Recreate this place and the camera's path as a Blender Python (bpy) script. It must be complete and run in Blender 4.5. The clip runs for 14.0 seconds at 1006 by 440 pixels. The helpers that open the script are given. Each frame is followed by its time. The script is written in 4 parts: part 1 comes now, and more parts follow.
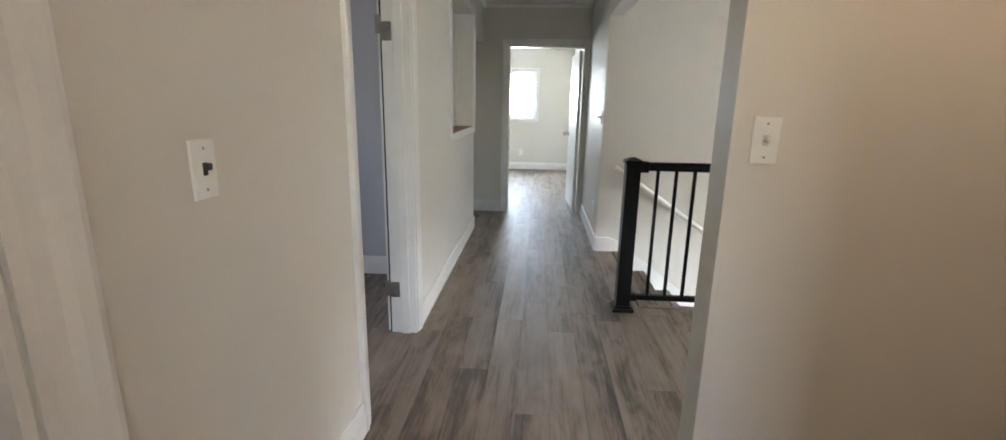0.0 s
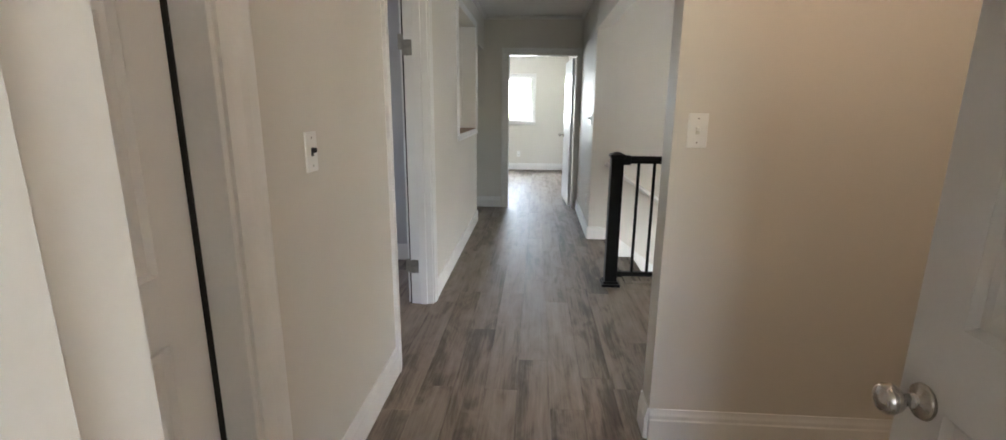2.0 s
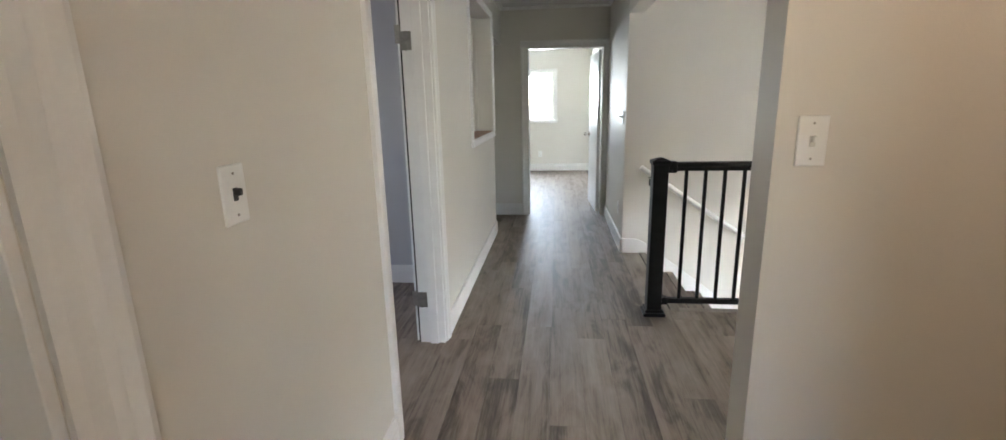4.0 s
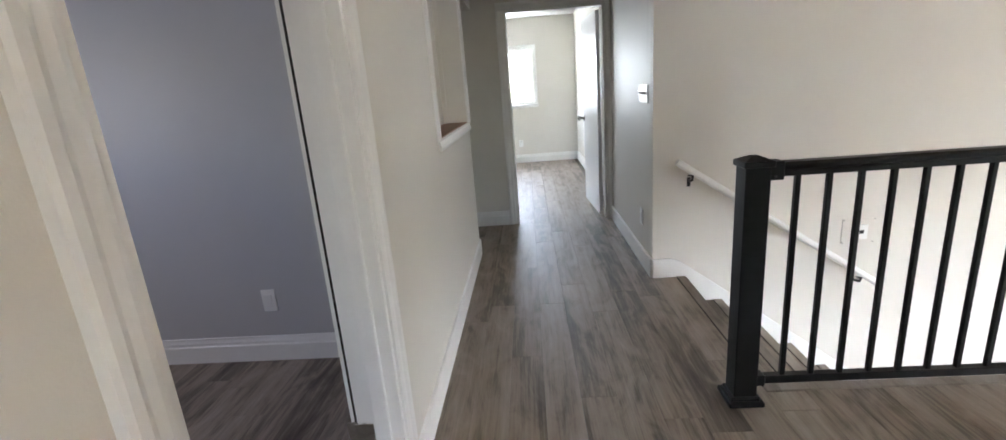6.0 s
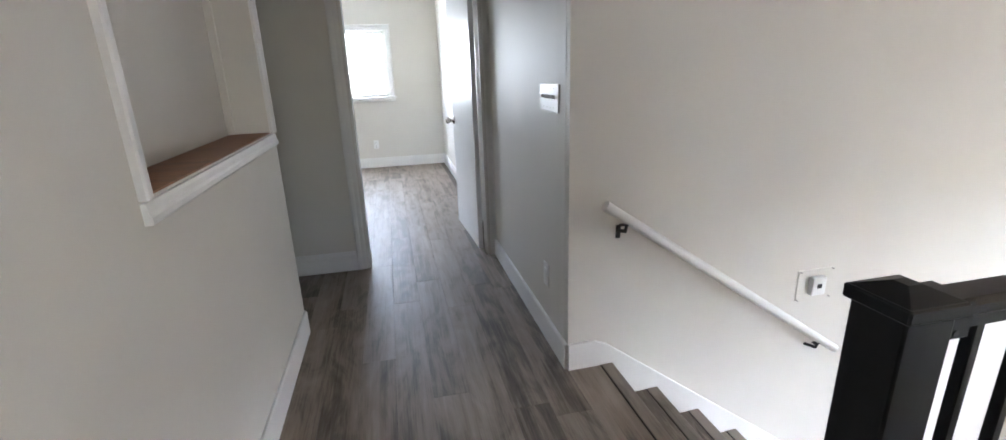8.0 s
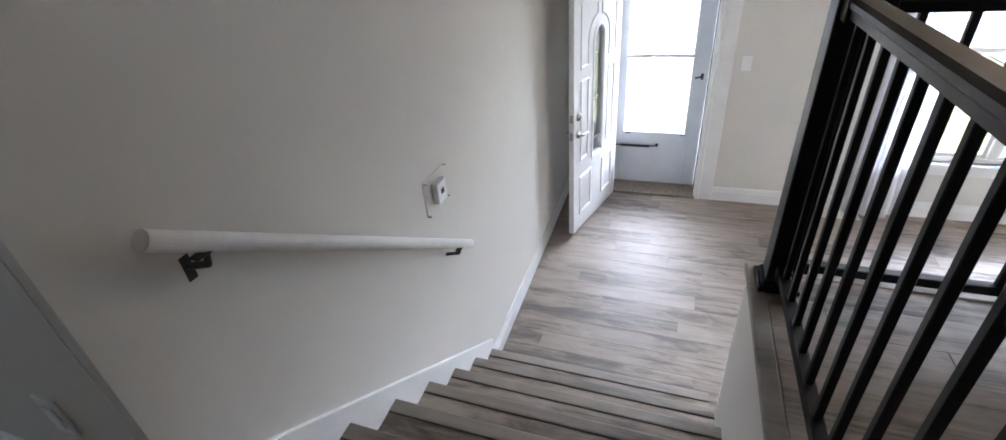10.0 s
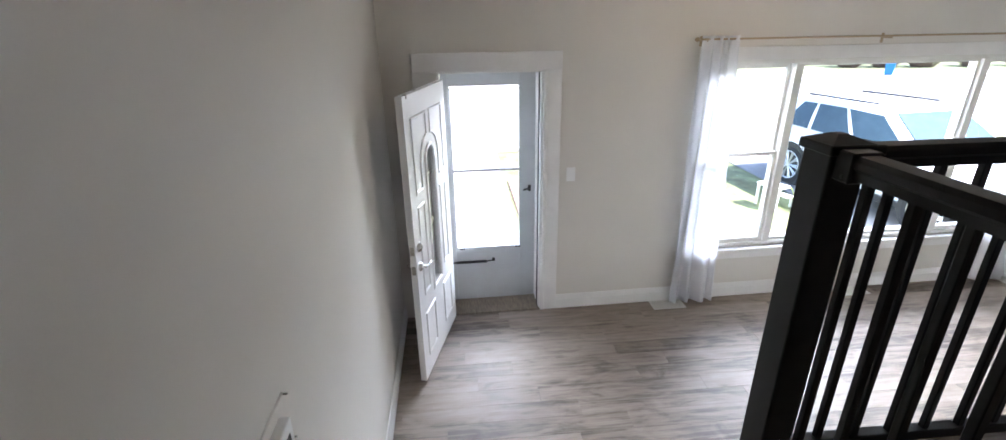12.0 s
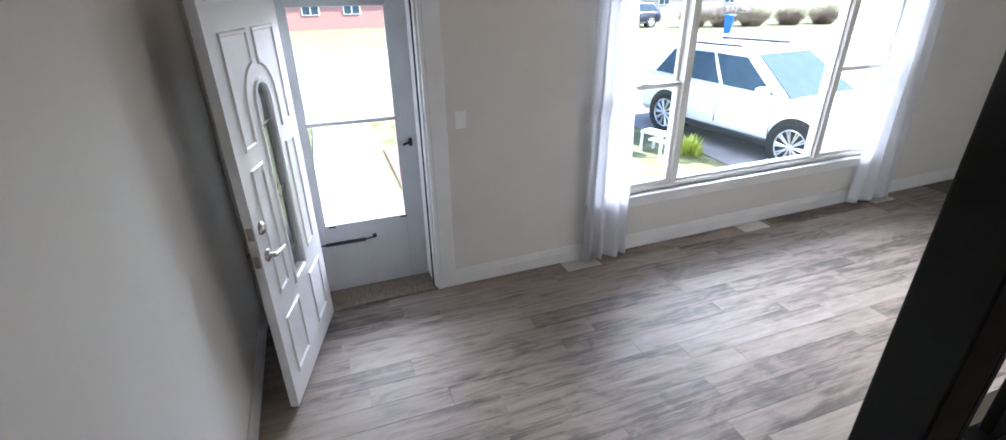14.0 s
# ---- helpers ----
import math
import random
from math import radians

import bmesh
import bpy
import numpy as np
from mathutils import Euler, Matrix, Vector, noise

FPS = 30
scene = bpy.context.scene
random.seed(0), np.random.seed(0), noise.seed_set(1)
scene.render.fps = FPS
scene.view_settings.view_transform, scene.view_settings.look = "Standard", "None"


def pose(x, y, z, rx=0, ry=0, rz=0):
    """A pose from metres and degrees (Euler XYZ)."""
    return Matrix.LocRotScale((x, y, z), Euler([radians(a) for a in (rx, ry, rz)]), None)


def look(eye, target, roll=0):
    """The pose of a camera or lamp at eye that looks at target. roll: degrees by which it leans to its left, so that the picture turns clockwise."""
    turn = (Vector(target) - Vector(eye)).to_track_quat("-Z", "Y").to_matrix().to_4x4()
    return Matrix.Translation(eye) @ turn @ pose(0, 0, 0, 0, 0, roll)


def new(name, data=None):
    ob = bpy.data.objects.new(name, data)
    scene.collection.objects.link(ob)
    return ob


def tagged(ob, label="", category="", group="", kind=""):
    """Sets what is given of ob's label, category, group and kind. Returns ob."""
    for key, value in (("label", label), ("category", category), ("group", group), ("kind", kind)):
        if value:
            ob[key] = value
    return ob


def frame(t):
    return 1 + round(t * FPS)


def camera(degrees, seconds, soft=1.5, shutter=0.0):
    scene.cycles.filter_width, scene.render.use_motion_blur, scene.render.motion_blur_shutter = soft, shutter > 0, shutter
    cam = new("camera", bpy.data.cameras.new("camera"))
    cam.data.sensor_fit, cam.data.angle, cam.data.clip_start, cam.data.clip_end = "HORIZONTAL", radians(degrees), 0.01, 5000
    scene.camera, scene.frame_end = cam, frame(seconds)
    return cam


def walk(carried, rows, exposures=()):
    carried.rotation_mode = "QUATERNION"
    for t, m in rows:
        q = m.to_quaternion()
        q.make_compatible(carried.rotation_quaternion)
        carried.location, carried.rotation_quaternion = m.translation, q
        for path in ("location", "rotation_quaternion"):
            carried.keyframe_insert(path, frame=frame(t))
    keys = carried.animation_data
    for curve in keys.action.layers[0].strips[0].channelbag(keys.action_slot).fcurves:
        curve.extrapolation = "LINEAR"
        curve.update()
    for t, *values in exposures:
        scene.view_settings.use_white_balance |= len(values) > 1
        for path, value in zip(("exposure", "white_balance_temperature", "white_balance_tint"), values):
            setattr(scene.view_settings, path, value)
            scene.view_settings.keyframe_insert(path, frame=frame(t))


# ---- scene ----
cam = camera(91.6, 14.0)
PATH = [
    (0, (0.266, 0.423, 1.307), (0.132, 2.362, 0.837), 1.1),
    (0.5, (0.265, 0.395, 1.309), (0.149, 2.337, 0.845), 0.3),
    (1, (0.264, 0.269, 1.299), (0.15, 2.212, 0.837), 0.3),
    (1.5, (0.3, 0.081, 1.3), (0.181, 2.025, 0.844), 1.0),
    (2, (0.268, -0.07, 1.303), (0.141, 1.874, 0.849), 0.5),
    (2.5, (0.229, -0.162, 1.31), (0.101, 1.78, 0.851), 0.1),
    (3, (0.231, -0.073, 1.308), (0.102, 1.868, 0.843), -0.5),
    (3.5, (0.272, 0.174, 1.333), (0.131, 2.114, 0.868), -1.3),
    (4, (0.232, 0.464, 1.328), (0.015, 2.398, 0.863), -1.3),
    (6.3, (0.049, 1.882, 1.291), (-0.073, 3.804, 0.748), -4.7),
    (6.5, (0.069, 2.017, 1.306), (-0.039, 3.934, 0.748), -4.4),
    (7, (0.092, 2.327, 1.294), (0.074, 4.244, 0.722), -4.0),
    (7.5, (0.096, 2.629, 1.307), (0.171, 4.542, 0.726), -4.1),
    (8, (0.138, 2.949, 1.306), (0.548, 4.815, 0.718), -1.9),
    (8.5, (0.184, 3.257, 1.274), (1.108, 4.934, 0.696), -3.0),
    (9, (0.261, 3.518, 1.249), (1.559, 4.859, 0.532), -6.5),
    (9.2, (0.302, 3.588, 1.201), (1.629, 4.796, 0.317), -7.1),
    (11.3, (0.9, 4.17, 1.193), (2.748, 4.058, 0.435), -0.6),
    (11.5, (0.964, 4.194, 1.209), (2.815, 4.087, 0.46), -0.2),
    (12, (1.117, 4.28, 1.23), (2.963, 4.12, 0.477), -0.9),
    (12.5, (1.281, 4.326, 1.173), (3.057, 3.982, 0.321), -0.2),
    (13, (1.447, 4.231, 1.05), (3.245, 3.832, 0.272), -0.6),
    (13.5, (1.607, 4.209, 0.961), (3.366, 3.701, 0.155), -1.0),
    (14, (1.804, 4.21, 0.836), (3.506, 3.603, -0.021), -0.8),
]
walk(cam, [(t, look(eye, target, roll)) for t, eye, target, roll in PATH],
     exposures=[(0, 4.05, 6250, 10), (1.5, 4.0, 6300, 10), (2.5, 3.8, 6400, 11), (3, 3.5, 6300, 10), (3.5, 4.2, 6250, 10), (4, 4.1, 6250, 10), (6.3, 4.05, 6200, 13), (7.5, 4.0, 6100, 14), (8.5, 3.75, 5900, 15), (9, 3.4, 5800, 15), (11.3, 2.8, 6000, 14), (12.5, 2.55, 6000, 14), (14, 2.3, 5850, 15)])

# World, sun and exposure
world = bpy.data.worlds.new("world")
scene.world = world
world.use_nodes = True
sky = world.node_tree.nodes.new("ShaderNodeTexSky")
sky.sky_type, sky.sun_disc = "NISHITA", False
sky.sun_elevation, sky.sun_rotation = radians(48), radians(200)
world.node_tree.links.new(sky.outputs[0], world.node_tree.nodes["Background"].inputs[0])
world.node_tree.nodes["Background"].inputs[1].default_value = 0.15
sun = new("sun", bpy.data.lights.new("sun", "SUN"))
sun.data.energy, sun.data.angle, sun.data.color = 5.0, radians(0.6), (1, 0.95, 0.88)
sun.matrix_world = look((0, 0, 30), (0.34 * 27, 0.94 * 27, 0))


def area_lamp(name, eye, target, w, h, power, colour=(1, 1, 1)):
    lamp = new(name, bpy.data.lights.new(name, "AREA"))
    lamp.data.shape, lamp.data.size, lamp.data.size_y = "RECTANGLE", w, h
    lamp.data.energy, lamp.data.color = power, colour
    lamp.matrix_world = look(eye, target)
    return lamp


# unseen area lamp outdoors, added to stand in for sky light at front windows
area_lamp("front_daylight_fill", (9.0, 1.2, 2.25), (0, 1.2, 1.5), 11.0, 2.6, 330, (0.9, 0.95, 1))
# daylight in the openings of the windows
area_lamp("bedroom_daylight", (-0.32, 10.42, 1.43), (-0.32, 0, 1.43), 1.5, 1.4, 15, (0.86, 0.93, 1))
area_lamp("bath_daylight", (-3.02, 2.7, 1.45), (0, 2.7, 1.2), 0.4, 0.5, 0.7, (0.9, 0.88, 1))
area_lamp("rear_daylight", (1.2, -2.98, 1.5), (0.3, 2, 1.2), 1.2, 1.1, 1.5, (1, 0.93, 0.86))


# ---- materials ----
def material(name, colour, rough=0.6, metal=0.0, var=0.06, scale=6.0, bump=0.05, bump_scale=150.0, stretch=(1, 1, 1), coat=0.0, spec=0.5, dark=None, speck=0.0):
    """Paint, plaster, metal and stone: colour varied at two scales, with fine relief."""
    m = bpy.data.materials.new(name)
    m.use_nodes = True
    nt = m.node_tree
    b = nt.nodes["Principled BSDF"]
    n, k = nt.nodes, nt.links
    tc = n.new("ShaderNodeTexCoord")
    mp = n.new("ShaderNodeMapping")
    mp.inputs["Scale"].default_value = stretch
    k.new(tc.outputs["Object"], mp.inputs[0])
    big, fine = n.new("ShaderNodeTexNoise"), n.new("ShaderNodeTexNoise")
    big.inputs["Scale"].default_value, fine.inputs["Scale"].default_value = scale, bump_scale
    big.inputs["Detail"].default_value, fine.inputs["Detail"].default_value = 5, 3
    k.new(mp.outputs[0], big.inputs["Vector"]), k.new(mp.outputs[0], fine.inputs["Vector"])
    add = n.new("ShaderNodeMath")
    add.operation = "MULTIPLY_ADD"
    add.inputs[1].default_value = 0.3
    k.new(fine.outputs[0], add.inputs[0]), k.new(big.outputs[0], add.inputs[2])
    ramp = n.new("ShaderNodeValToRGB")
    lo = dark or tuple(c * (1 - var) for c in colour)
    hi = tuple(min(1, c * (1 + var)) for c in colour)
    ramp.color_ramp.elements[0].position, ramp.color_ramp.elements[1].position = 0.45, 0.85
    ramp.color_ramp.elements[0].color, ramp.color_ramp.elements[1].color = (*lo, 1), (*hi, 1)
    k.new(add.outputs[0], ramp.inputs[0]), k.new(ramp.outputs[0], b.inputs["Base Color"])
    rr = n.new("ShaderNodeMapRange")
    rr.inputs["To Min"].default_value, rr.inputs["To Max"].default_value = max(0, rough - 0.07), min(1, rough + 0.07)
    k.new(big.outputs[0], rr.inputs[0]), k.new(rr.outputs[0], b.inputs["Roughness"])
    b.inputs["Metallic"].default_value, b.inputs["Coat Weight"].default_value = metal, coat
    b.inputs["Specular IOR Level"].default_value = spec
    if bump:
        bp = n.new("ShaderNodeBump")
        bp.inputs["Strength"].default_value, bp.inputs["Distance"].default_value = bump, 0.004
        k.new(fine.outputs[0], bp.inputs["Height"]), k.new(bp.outputs[0], b.inputs["Normal"])
    return m


def plank_material(name, tones, rough=0.5):
    """Grey-brown laminate: each plank has its own tone, grain runs along y."""
    m = bpy.data.materials.new(name)
    m.use_nodes = True
    n, k = m.node_tree.nodes, m.node_tree.links
    b = n["Principled BSDF"]
    tc, info = n.new("ShaderNodeTexCoord"), n.new("ShaderNodeObjectInfo")
    off = n.new("ShaderNodeVectorMath")
    off.operation = "MULTIPLY_ADD"
    off.inputs[1].default_value = (37.0, 53.0, 11.0)
    k.new(info.outputs["Random"], off.inputs[0]), k.new(tc.outputs["Object"], off.inputs[2])
    outs = []
    for sc, detail, rgh, dist in (((5.5, 0.55, 1), 4, 0.55, 0.8), ((42, 1.6, 1), 6, 0.65, 0.6), ((210, 5, 1), 3, 0.6, 0.0), ((8, 2.4, 1), 5, 0.6, 1.6)):
        mp, t = n.new("ShaderNodeMapping"), n.new("ShaderNodeTexNoise")
        mp.inputs["Scale"].default_value = sc
        t.inputs["Scale"].default_value, t.inputs["Detail"].default_value, t.inputs["Roughness"].default_value, t.inputs["Distortion"].default_value = 1.0, detail, rgh, dist
        k.new(off.outputs[0], mp.inputs[0]), k.new(mp.outputs[0], t.inputs["Vector"])
        outs.append(t.outputs[0])

    def math_node(op, a, c, d=0.0):
        q = n.new("ShaderNodeMath")
        q.operation = op
        for i, v in enumerate((a, c, d)):
            if isinstance(v, (int, float)):
                q.inputs[i].default_value = v
            else:
                k.new(v, q.inputs[i])
        return q.outputs[0]

    s = math_node("MULTIPLY_ADD", outs[0], 0.50, math_node("MULTIPLY", outs[1], 0.34))
    s = math_node("MULTIPLY_ADD", outs[2], 0.20, s)
    s = math_node("MULTIPLY_ADD", outs[3], 0.44, s)
    tone = math_node("MULTIPLY_ADD", info.outputs["Random"], 0.10, -0.155)
    s = math_node("ADD", s, tone)
    ramp = n.new("ShaderNodeValToRGB")
    e = ramp.color_ramp.elements
    e[0].position, e[1].position = 0.43, 0.82
    e[0].color, e[1].color = (*tones[0], 1), (*tones[3], 1)
    for p, c in ((0.545, tones[1]), (0.63, tones[2])):
        x = e.new(p)
        x.color = (*c, 1)
    k.new(s, ramp.inputs[0]), k.new(ramp.outputs[0], b.inputs["Base Color"])
    rr = n.new("ShaderNodeMapRange")
    rr.inputs["To Min"].default_value, rr.inputs["To Max"].default_value = rough - 0.03, rough + 0.05
    b.inputs["Specular IOR Level"].default_value = 0.34
    k.new(outs[1], rr.inputs[0]), k.new(rr.outputs[0], b.inputs["Roughness"])
    bp = n.new("ShaderNodeBump")
    bp.inputs["Strength"].default_value, bp.inputs["Distance"].default_value = 0.05, 0.002
    k.new(outs[1], bp.inputs["Height"]), k.new(bp.outputs[0], b.inputs["Normal"])
    return m


def glass_material(name, tint=(1, 1, 1), rough=0.0):
    m = bpy.data.materials.new(name)
    m.use_nodes = True
    b = m.node_tree.nodes["Principled BSDF"]
    b.inputs["Transmission Weight"].default_value, b.inputs["IOR"].default_value = 1.0, 1.05
    b.inputs["Base Color"].default_value, b.inputs["Roughness"].default_value = (*tint, 1), rough
    return m


def sheer_material(name):
    """Thin white voile that lets light through."""
    m = bpy.data.materials.new(name)
    m.use_nodes = True
    n, k = m.node_tree.nodes, m.node_tree.links
    out = n["Material Output"]
    d, t, tr = n.new("ShaderNodeBsdfDiffuse"), n.new("ShaderNodeBsdfTranslucent"), n.new("ShaderNodeBsdfTransparent")
    d.inputs[0].default_value, t.inputs[0].default_value = (0.86, 0.86, 0.87, 1), (0.86, 0.87, 0.9, 1)
    tc, w = n.new("ShaderNodeTexCoord"), n.new("ShaderNodeTexNoise")
    w.inputs["Scale"].default_value = 900
    k.new(tc.outputs["Object"], w.inputs["Vector"])
    m1, m2 = n.new("ShaderNodeMixShader"), n.new("ShaderNodeMixShader")
    m1.inputs[0].default_value = 0.45
    mr = n.new("ShaderNodeMapRange")
    mr.inputs["To Min"].default_value, mr.inputs["To Max"].default_value = 0.05, 0.3
    k.new(w.outputs[0], mr.inputs[0]), k.new(mr.outputs[0], m2.inputs[0])
    k.new(d.outputs[0], m1.inputs[1]), k.new(t.outputs[0], m1.inputs[2])
    k.new(m1.outputs[0], m2.inputs[1]), k.new(tr.outputs[0], m2.inputs[2])
    k.new(m2.outputs[0], out.inputs[0])
    return m


PAINT = material("greige_wall_paint", (0.66, 0.63, 0.575), 0.55, var=0.03, scale=1.6, bump=0.10, bump_scale=220)
PAINT_GREY = material("grey_wall_paint", (0.46, 0.46, 0.47), 0.5, var=0.035, scale=1.6, bump=0.10, bump_scale=220)
CEIL = material("ceiling_paint", (0.82, 0.81, 0.79), 0.8, var=0.03, scale=3, bump=0.25, bump_scale=120)
TRIM = material("white_trim_paint", (0.76, 0.75, 0.73), 0.36, var=0.04, scale=5, bump=0.06, bump_scale=90)
DOORW = material("white_door_paint", (0.78, 0.78, 0.78), 0.34, var=0.03, scale=4, bump=0.07, bump_scale=140)
STORM = material("storm_door_enamel", (0.58, 0.60, 0.62), 0.32, var=0.05, scale=5, bump=0.04, bump_scale=60)
BLACK = material("black_powder_coat", (0.007, 0.007, 0.0075), 0.42, var=0.25, scale=20, bump=0.10, bump_scale=600, spec=0.22)
BLACKP = material("black_plastic", (0.015, 0.015, 0.016), 0.5, var=0.2, scale=20)
NICKEL = material("satin_nickel", (0.55, 0.52, 0.48), 0.27, 1.0, var=0.08, scale=20, bump=0.03, bump_scale=400, stretch=(1, 1, 6))
STEEL = material("dull_steel_hinge", (0.36, 0.34, 0.31), 0.38, 1.0, var=0.15, scale=30)
PLATE = material("white_switch_plastic", (0.80, 0.80, 0.78), 0.3, var=0.02, scale=8, bump=0.0)
PLATEM = material("brushed_plate_metal", (0.62, 0.61, 0.60), 0.46, 0.55, var=0.05, scale=12, bump=0.02, bump_scale=300, stretch=(1, 6, 1))
SILLWOOD = material("bare_brown_wood", (0.27, 0.125, 0.06), 0.5, var=0.3, scale=4, bump=0.2, bump_scale=60, stretch=(8, 1, 1))
GAP = material("dark_gap", (0.02, 0.018, 0.016), 0.9, bump=0)
SUB = material("subfloor", (0.10, 0.085, 0.07), 0.8, bump=0.1)
PLANK = plank_material("grey_brown_laminate", ((0.064, 0.050, 0.039), (0.142, 0.113, 0.090), (0.245, 0.200, 0.161), (0.36, 0.302, 0.248)))
NOSE = plank_material("stair_nosing_laminate", ((0.10, 0.083, 0.067), (0.18, 0.152, 0.125), (0.24, 0.205, 0.172), (0.30, 0.262, 0.222)))
TILEB = material("worn_threshold_wood", (0.20, 0.165, 0.125), 0.6, var=0.3, scale=14, bump=0.25, bump_scale=80, stretch=(6, 1, 1))
VINYL = material("white_vinyl_frame", (0.70, 0.69, 0.64), 0.35, var=0.03, scale=4, bump=0.02)
VENT = material("cream_vent_metal", (0.66, 0.65, 0.60), 0.4, var=0.04, scale=10, bump=0)
GLASS = glass_material("clear_glass")
LEAD = glass_material("bevelled_glass", (0.9, 0.95, 0.94), 0.05)
LEAD.node_tree.nodes["Principled BSDF"].inputs["IOR"].default_value = 1.45
SHEER = sheer_material("white_voile")
BRASS = material("brushed_rod_metal", (0.42, 0.33, 0.22), 0.3, 1.0, var=0.1, scale=20)
GRASS = material("spring_lawn", (0.14, 0.165, 0.075), 0.9, var=0.4, scale=3, bump=0.5, bump_scale=60, dark=(0.07, 0.07, 0.03))
MULCH = material("brown_mulch", (0.17, 0.11, 0.085), 0.95, var=0.4, scale=14, bump=0.8, bump_scale=50)
CONC = material("pale_concrete", (0.34, 0.32, 0.295), 0.85, var=0.12, scale=2, bump=0.2, bump_scale=70)
ASPH = material("grey_asphalt", (0.21, 0.205, 0.20), 0.9, var=0.2, scale=1.5, bump=0.3, bump_scale=120)
PINK = material("red_brick_far", (0.32, 0.17, 0.15), 0.85, var=0.2, scale=12, bump=0.3, bump_scale=40)
ROOF = material("grey_shingle", (0.10, 0.095, 0.09), 0.9, var=0.25, scale=8, bump=0.3, bump_scale=30)
CARW = material("white_car_paint", (0.78, 0.79, 0.80), 0.2, var=0.01, bump=0, coat=0.8)
CARB = material("dark_blue_car_paint", (0.02, 0.025, 0.05), 0.25, var=0.05, bump=0, coat=0.6)
CARG = material("dark_car_glass", (0.035, 0.06, 0.08), 0.12, var=0.1, bump=0, spec=0.3)
TYRE = material("black_tyre_rubber", (0.018, 0.018, 0.018), 0.8, var=0.2, bump=0.1)
ALLOY = material("silver_alloy_wheel", (0.62, 0.62, 0.63), 0.3, 0.9, var=0.05, bump=0)
BINB = material("blue_bin_plastic", (0.02, 0.17, 0.42), 0.5, var=0.1)
TWIG = material("bare_shrub_twig", (0.16, 0.11, 0.085), 0.9, var=0.3)
TRUNK = material("grey_brown_bark", (0.12, 0.10, 0.085), 0.9, var=0.3, bump=0.5, bump_scale=30)
FLOWER = material("yellow_green_leaf", (0.35, 0.42, 0.06), 0.7, var=0.2)


# ---- mesh helpers ----
def mesh_of(name, bm, mat, smooth=False):
    bmesh.ops.recalc_face_normals(bm, faces=bm.faces)
    d = bpy.data.meshes.new(name)
    bm.to_mesh(d)
    bm.free()
    d.materials.append(mat)
    if smooth:
        for p in d.polygons:
            p.use_smooth = True
    return d


def part(name, bm, mat, parent=None, label="", m=None, smooth=False):
    ob = new(name, mesh_of(name, bm, mat, smooth))
    if parent is not None:
        ob.parent = parent
    if m is not None:
        ob.matrix_local = m
    return tagged(ob, label)


def thing(name, m, label, category, group="", kind=""):
    ob = new(name)
    ob.empty_display_size = 0.1
    ob.matrix_world = m
    return tagged(ob, label, category, group, kind)


def box(bm, x0, x1, y0, y1, z0, z1, bevel=0.0, m=None, seg=1):
    r = bmesh.ops.create_cube(bm, size=1)
    vs = r["verts"]
    for v in vs:
        v.co = Vector((x0 + (v.co.x + 0.5) * (x1 - x0), y0 + (v.co.y + 0.5) * (y1 - y0), z0 + (v.co.z + 0.5) * (z1 - z0)))
    if bevel:
        es = {e for v in vs for e in v.link_edges}
        r = bmesh.ops.bevel(bm, geom=list(es), offset=bevel, segments=seg, affect="EDGES", profile=0.5)
        vs = list({v for f in r["faces"] for v in f.verts} | {v for v in vs if v.is_valid})
    if m is not None:
        bmesh.ops.transform(bm, matrix=m, verts=vs)
    return bm


def boxes(*specs, bevel=0.0):
    bm = bmesh.new()
    for s in specs:
        box(bm, *s, bevel=bevel)
    return bm


def tube(bm, p0, p1, r, seg=16, r2=None):
    p0, p1 = Vector(p0), Vector(p1)
    d = p1 - p0
    m = Matrix.Translation((p0 + p1) / 2) @ d.to_track_quat("Z", "Y").to_matrix().to_4x4()
    bmesh.ops.create_cone(bm, cap_ends=True, segments=seg, radius1=r, radius2=r if r2 is None else r2, depth=d.length, matrix=m)
    return bm


def lathe(bm, rings, seg=20, m=None):
    """Turned shape about z from (radius, height) rings."""
    loops = []
    for r, z in rings:
        loops.append([bm.verts.new((r * math.cos(2 * math.pi * i / seg), r * math.sin(2 * math.pi * i / seg), z)) for i in range(seg)])
    for a, b in zip(loops, loops[1:]):
        for i in range(seg):
            bm.faces.new((a[i], a[(i + 1) % seg], b[(i + 1) % seg], b[i]))
    bm.faces.new(loops[0]), bm.faces.new(loops[-1])
    if m is not None:
        bmesh.ops.transform(bm, matrix=m, verts=[v for l in loops for v in l])
    return bm


def prism(bm, outline, axis_from, axis_to, m=None):
    """Outline of (a, b) pairs lying in y, z, drawn out along x."""
    l0 = [bm.verts.new((axis_from, a, b)) for a, b in outline]
    l1 = [bm.verts.new((axis_to, a, b)) for a, b in outline]
    n = len(outline)
    for i in range(n):
        bm.faces.new((l0[i], l0[(i + 1) % n], l1[(i + 1) % n], l1[i]))
    bm.faces.new(l0), bm.faces.new(l1[::-1])
    if m is not None:
        bmesh.ops.transform(bm, matrix=m, verts=l0 + l1)
    return bm


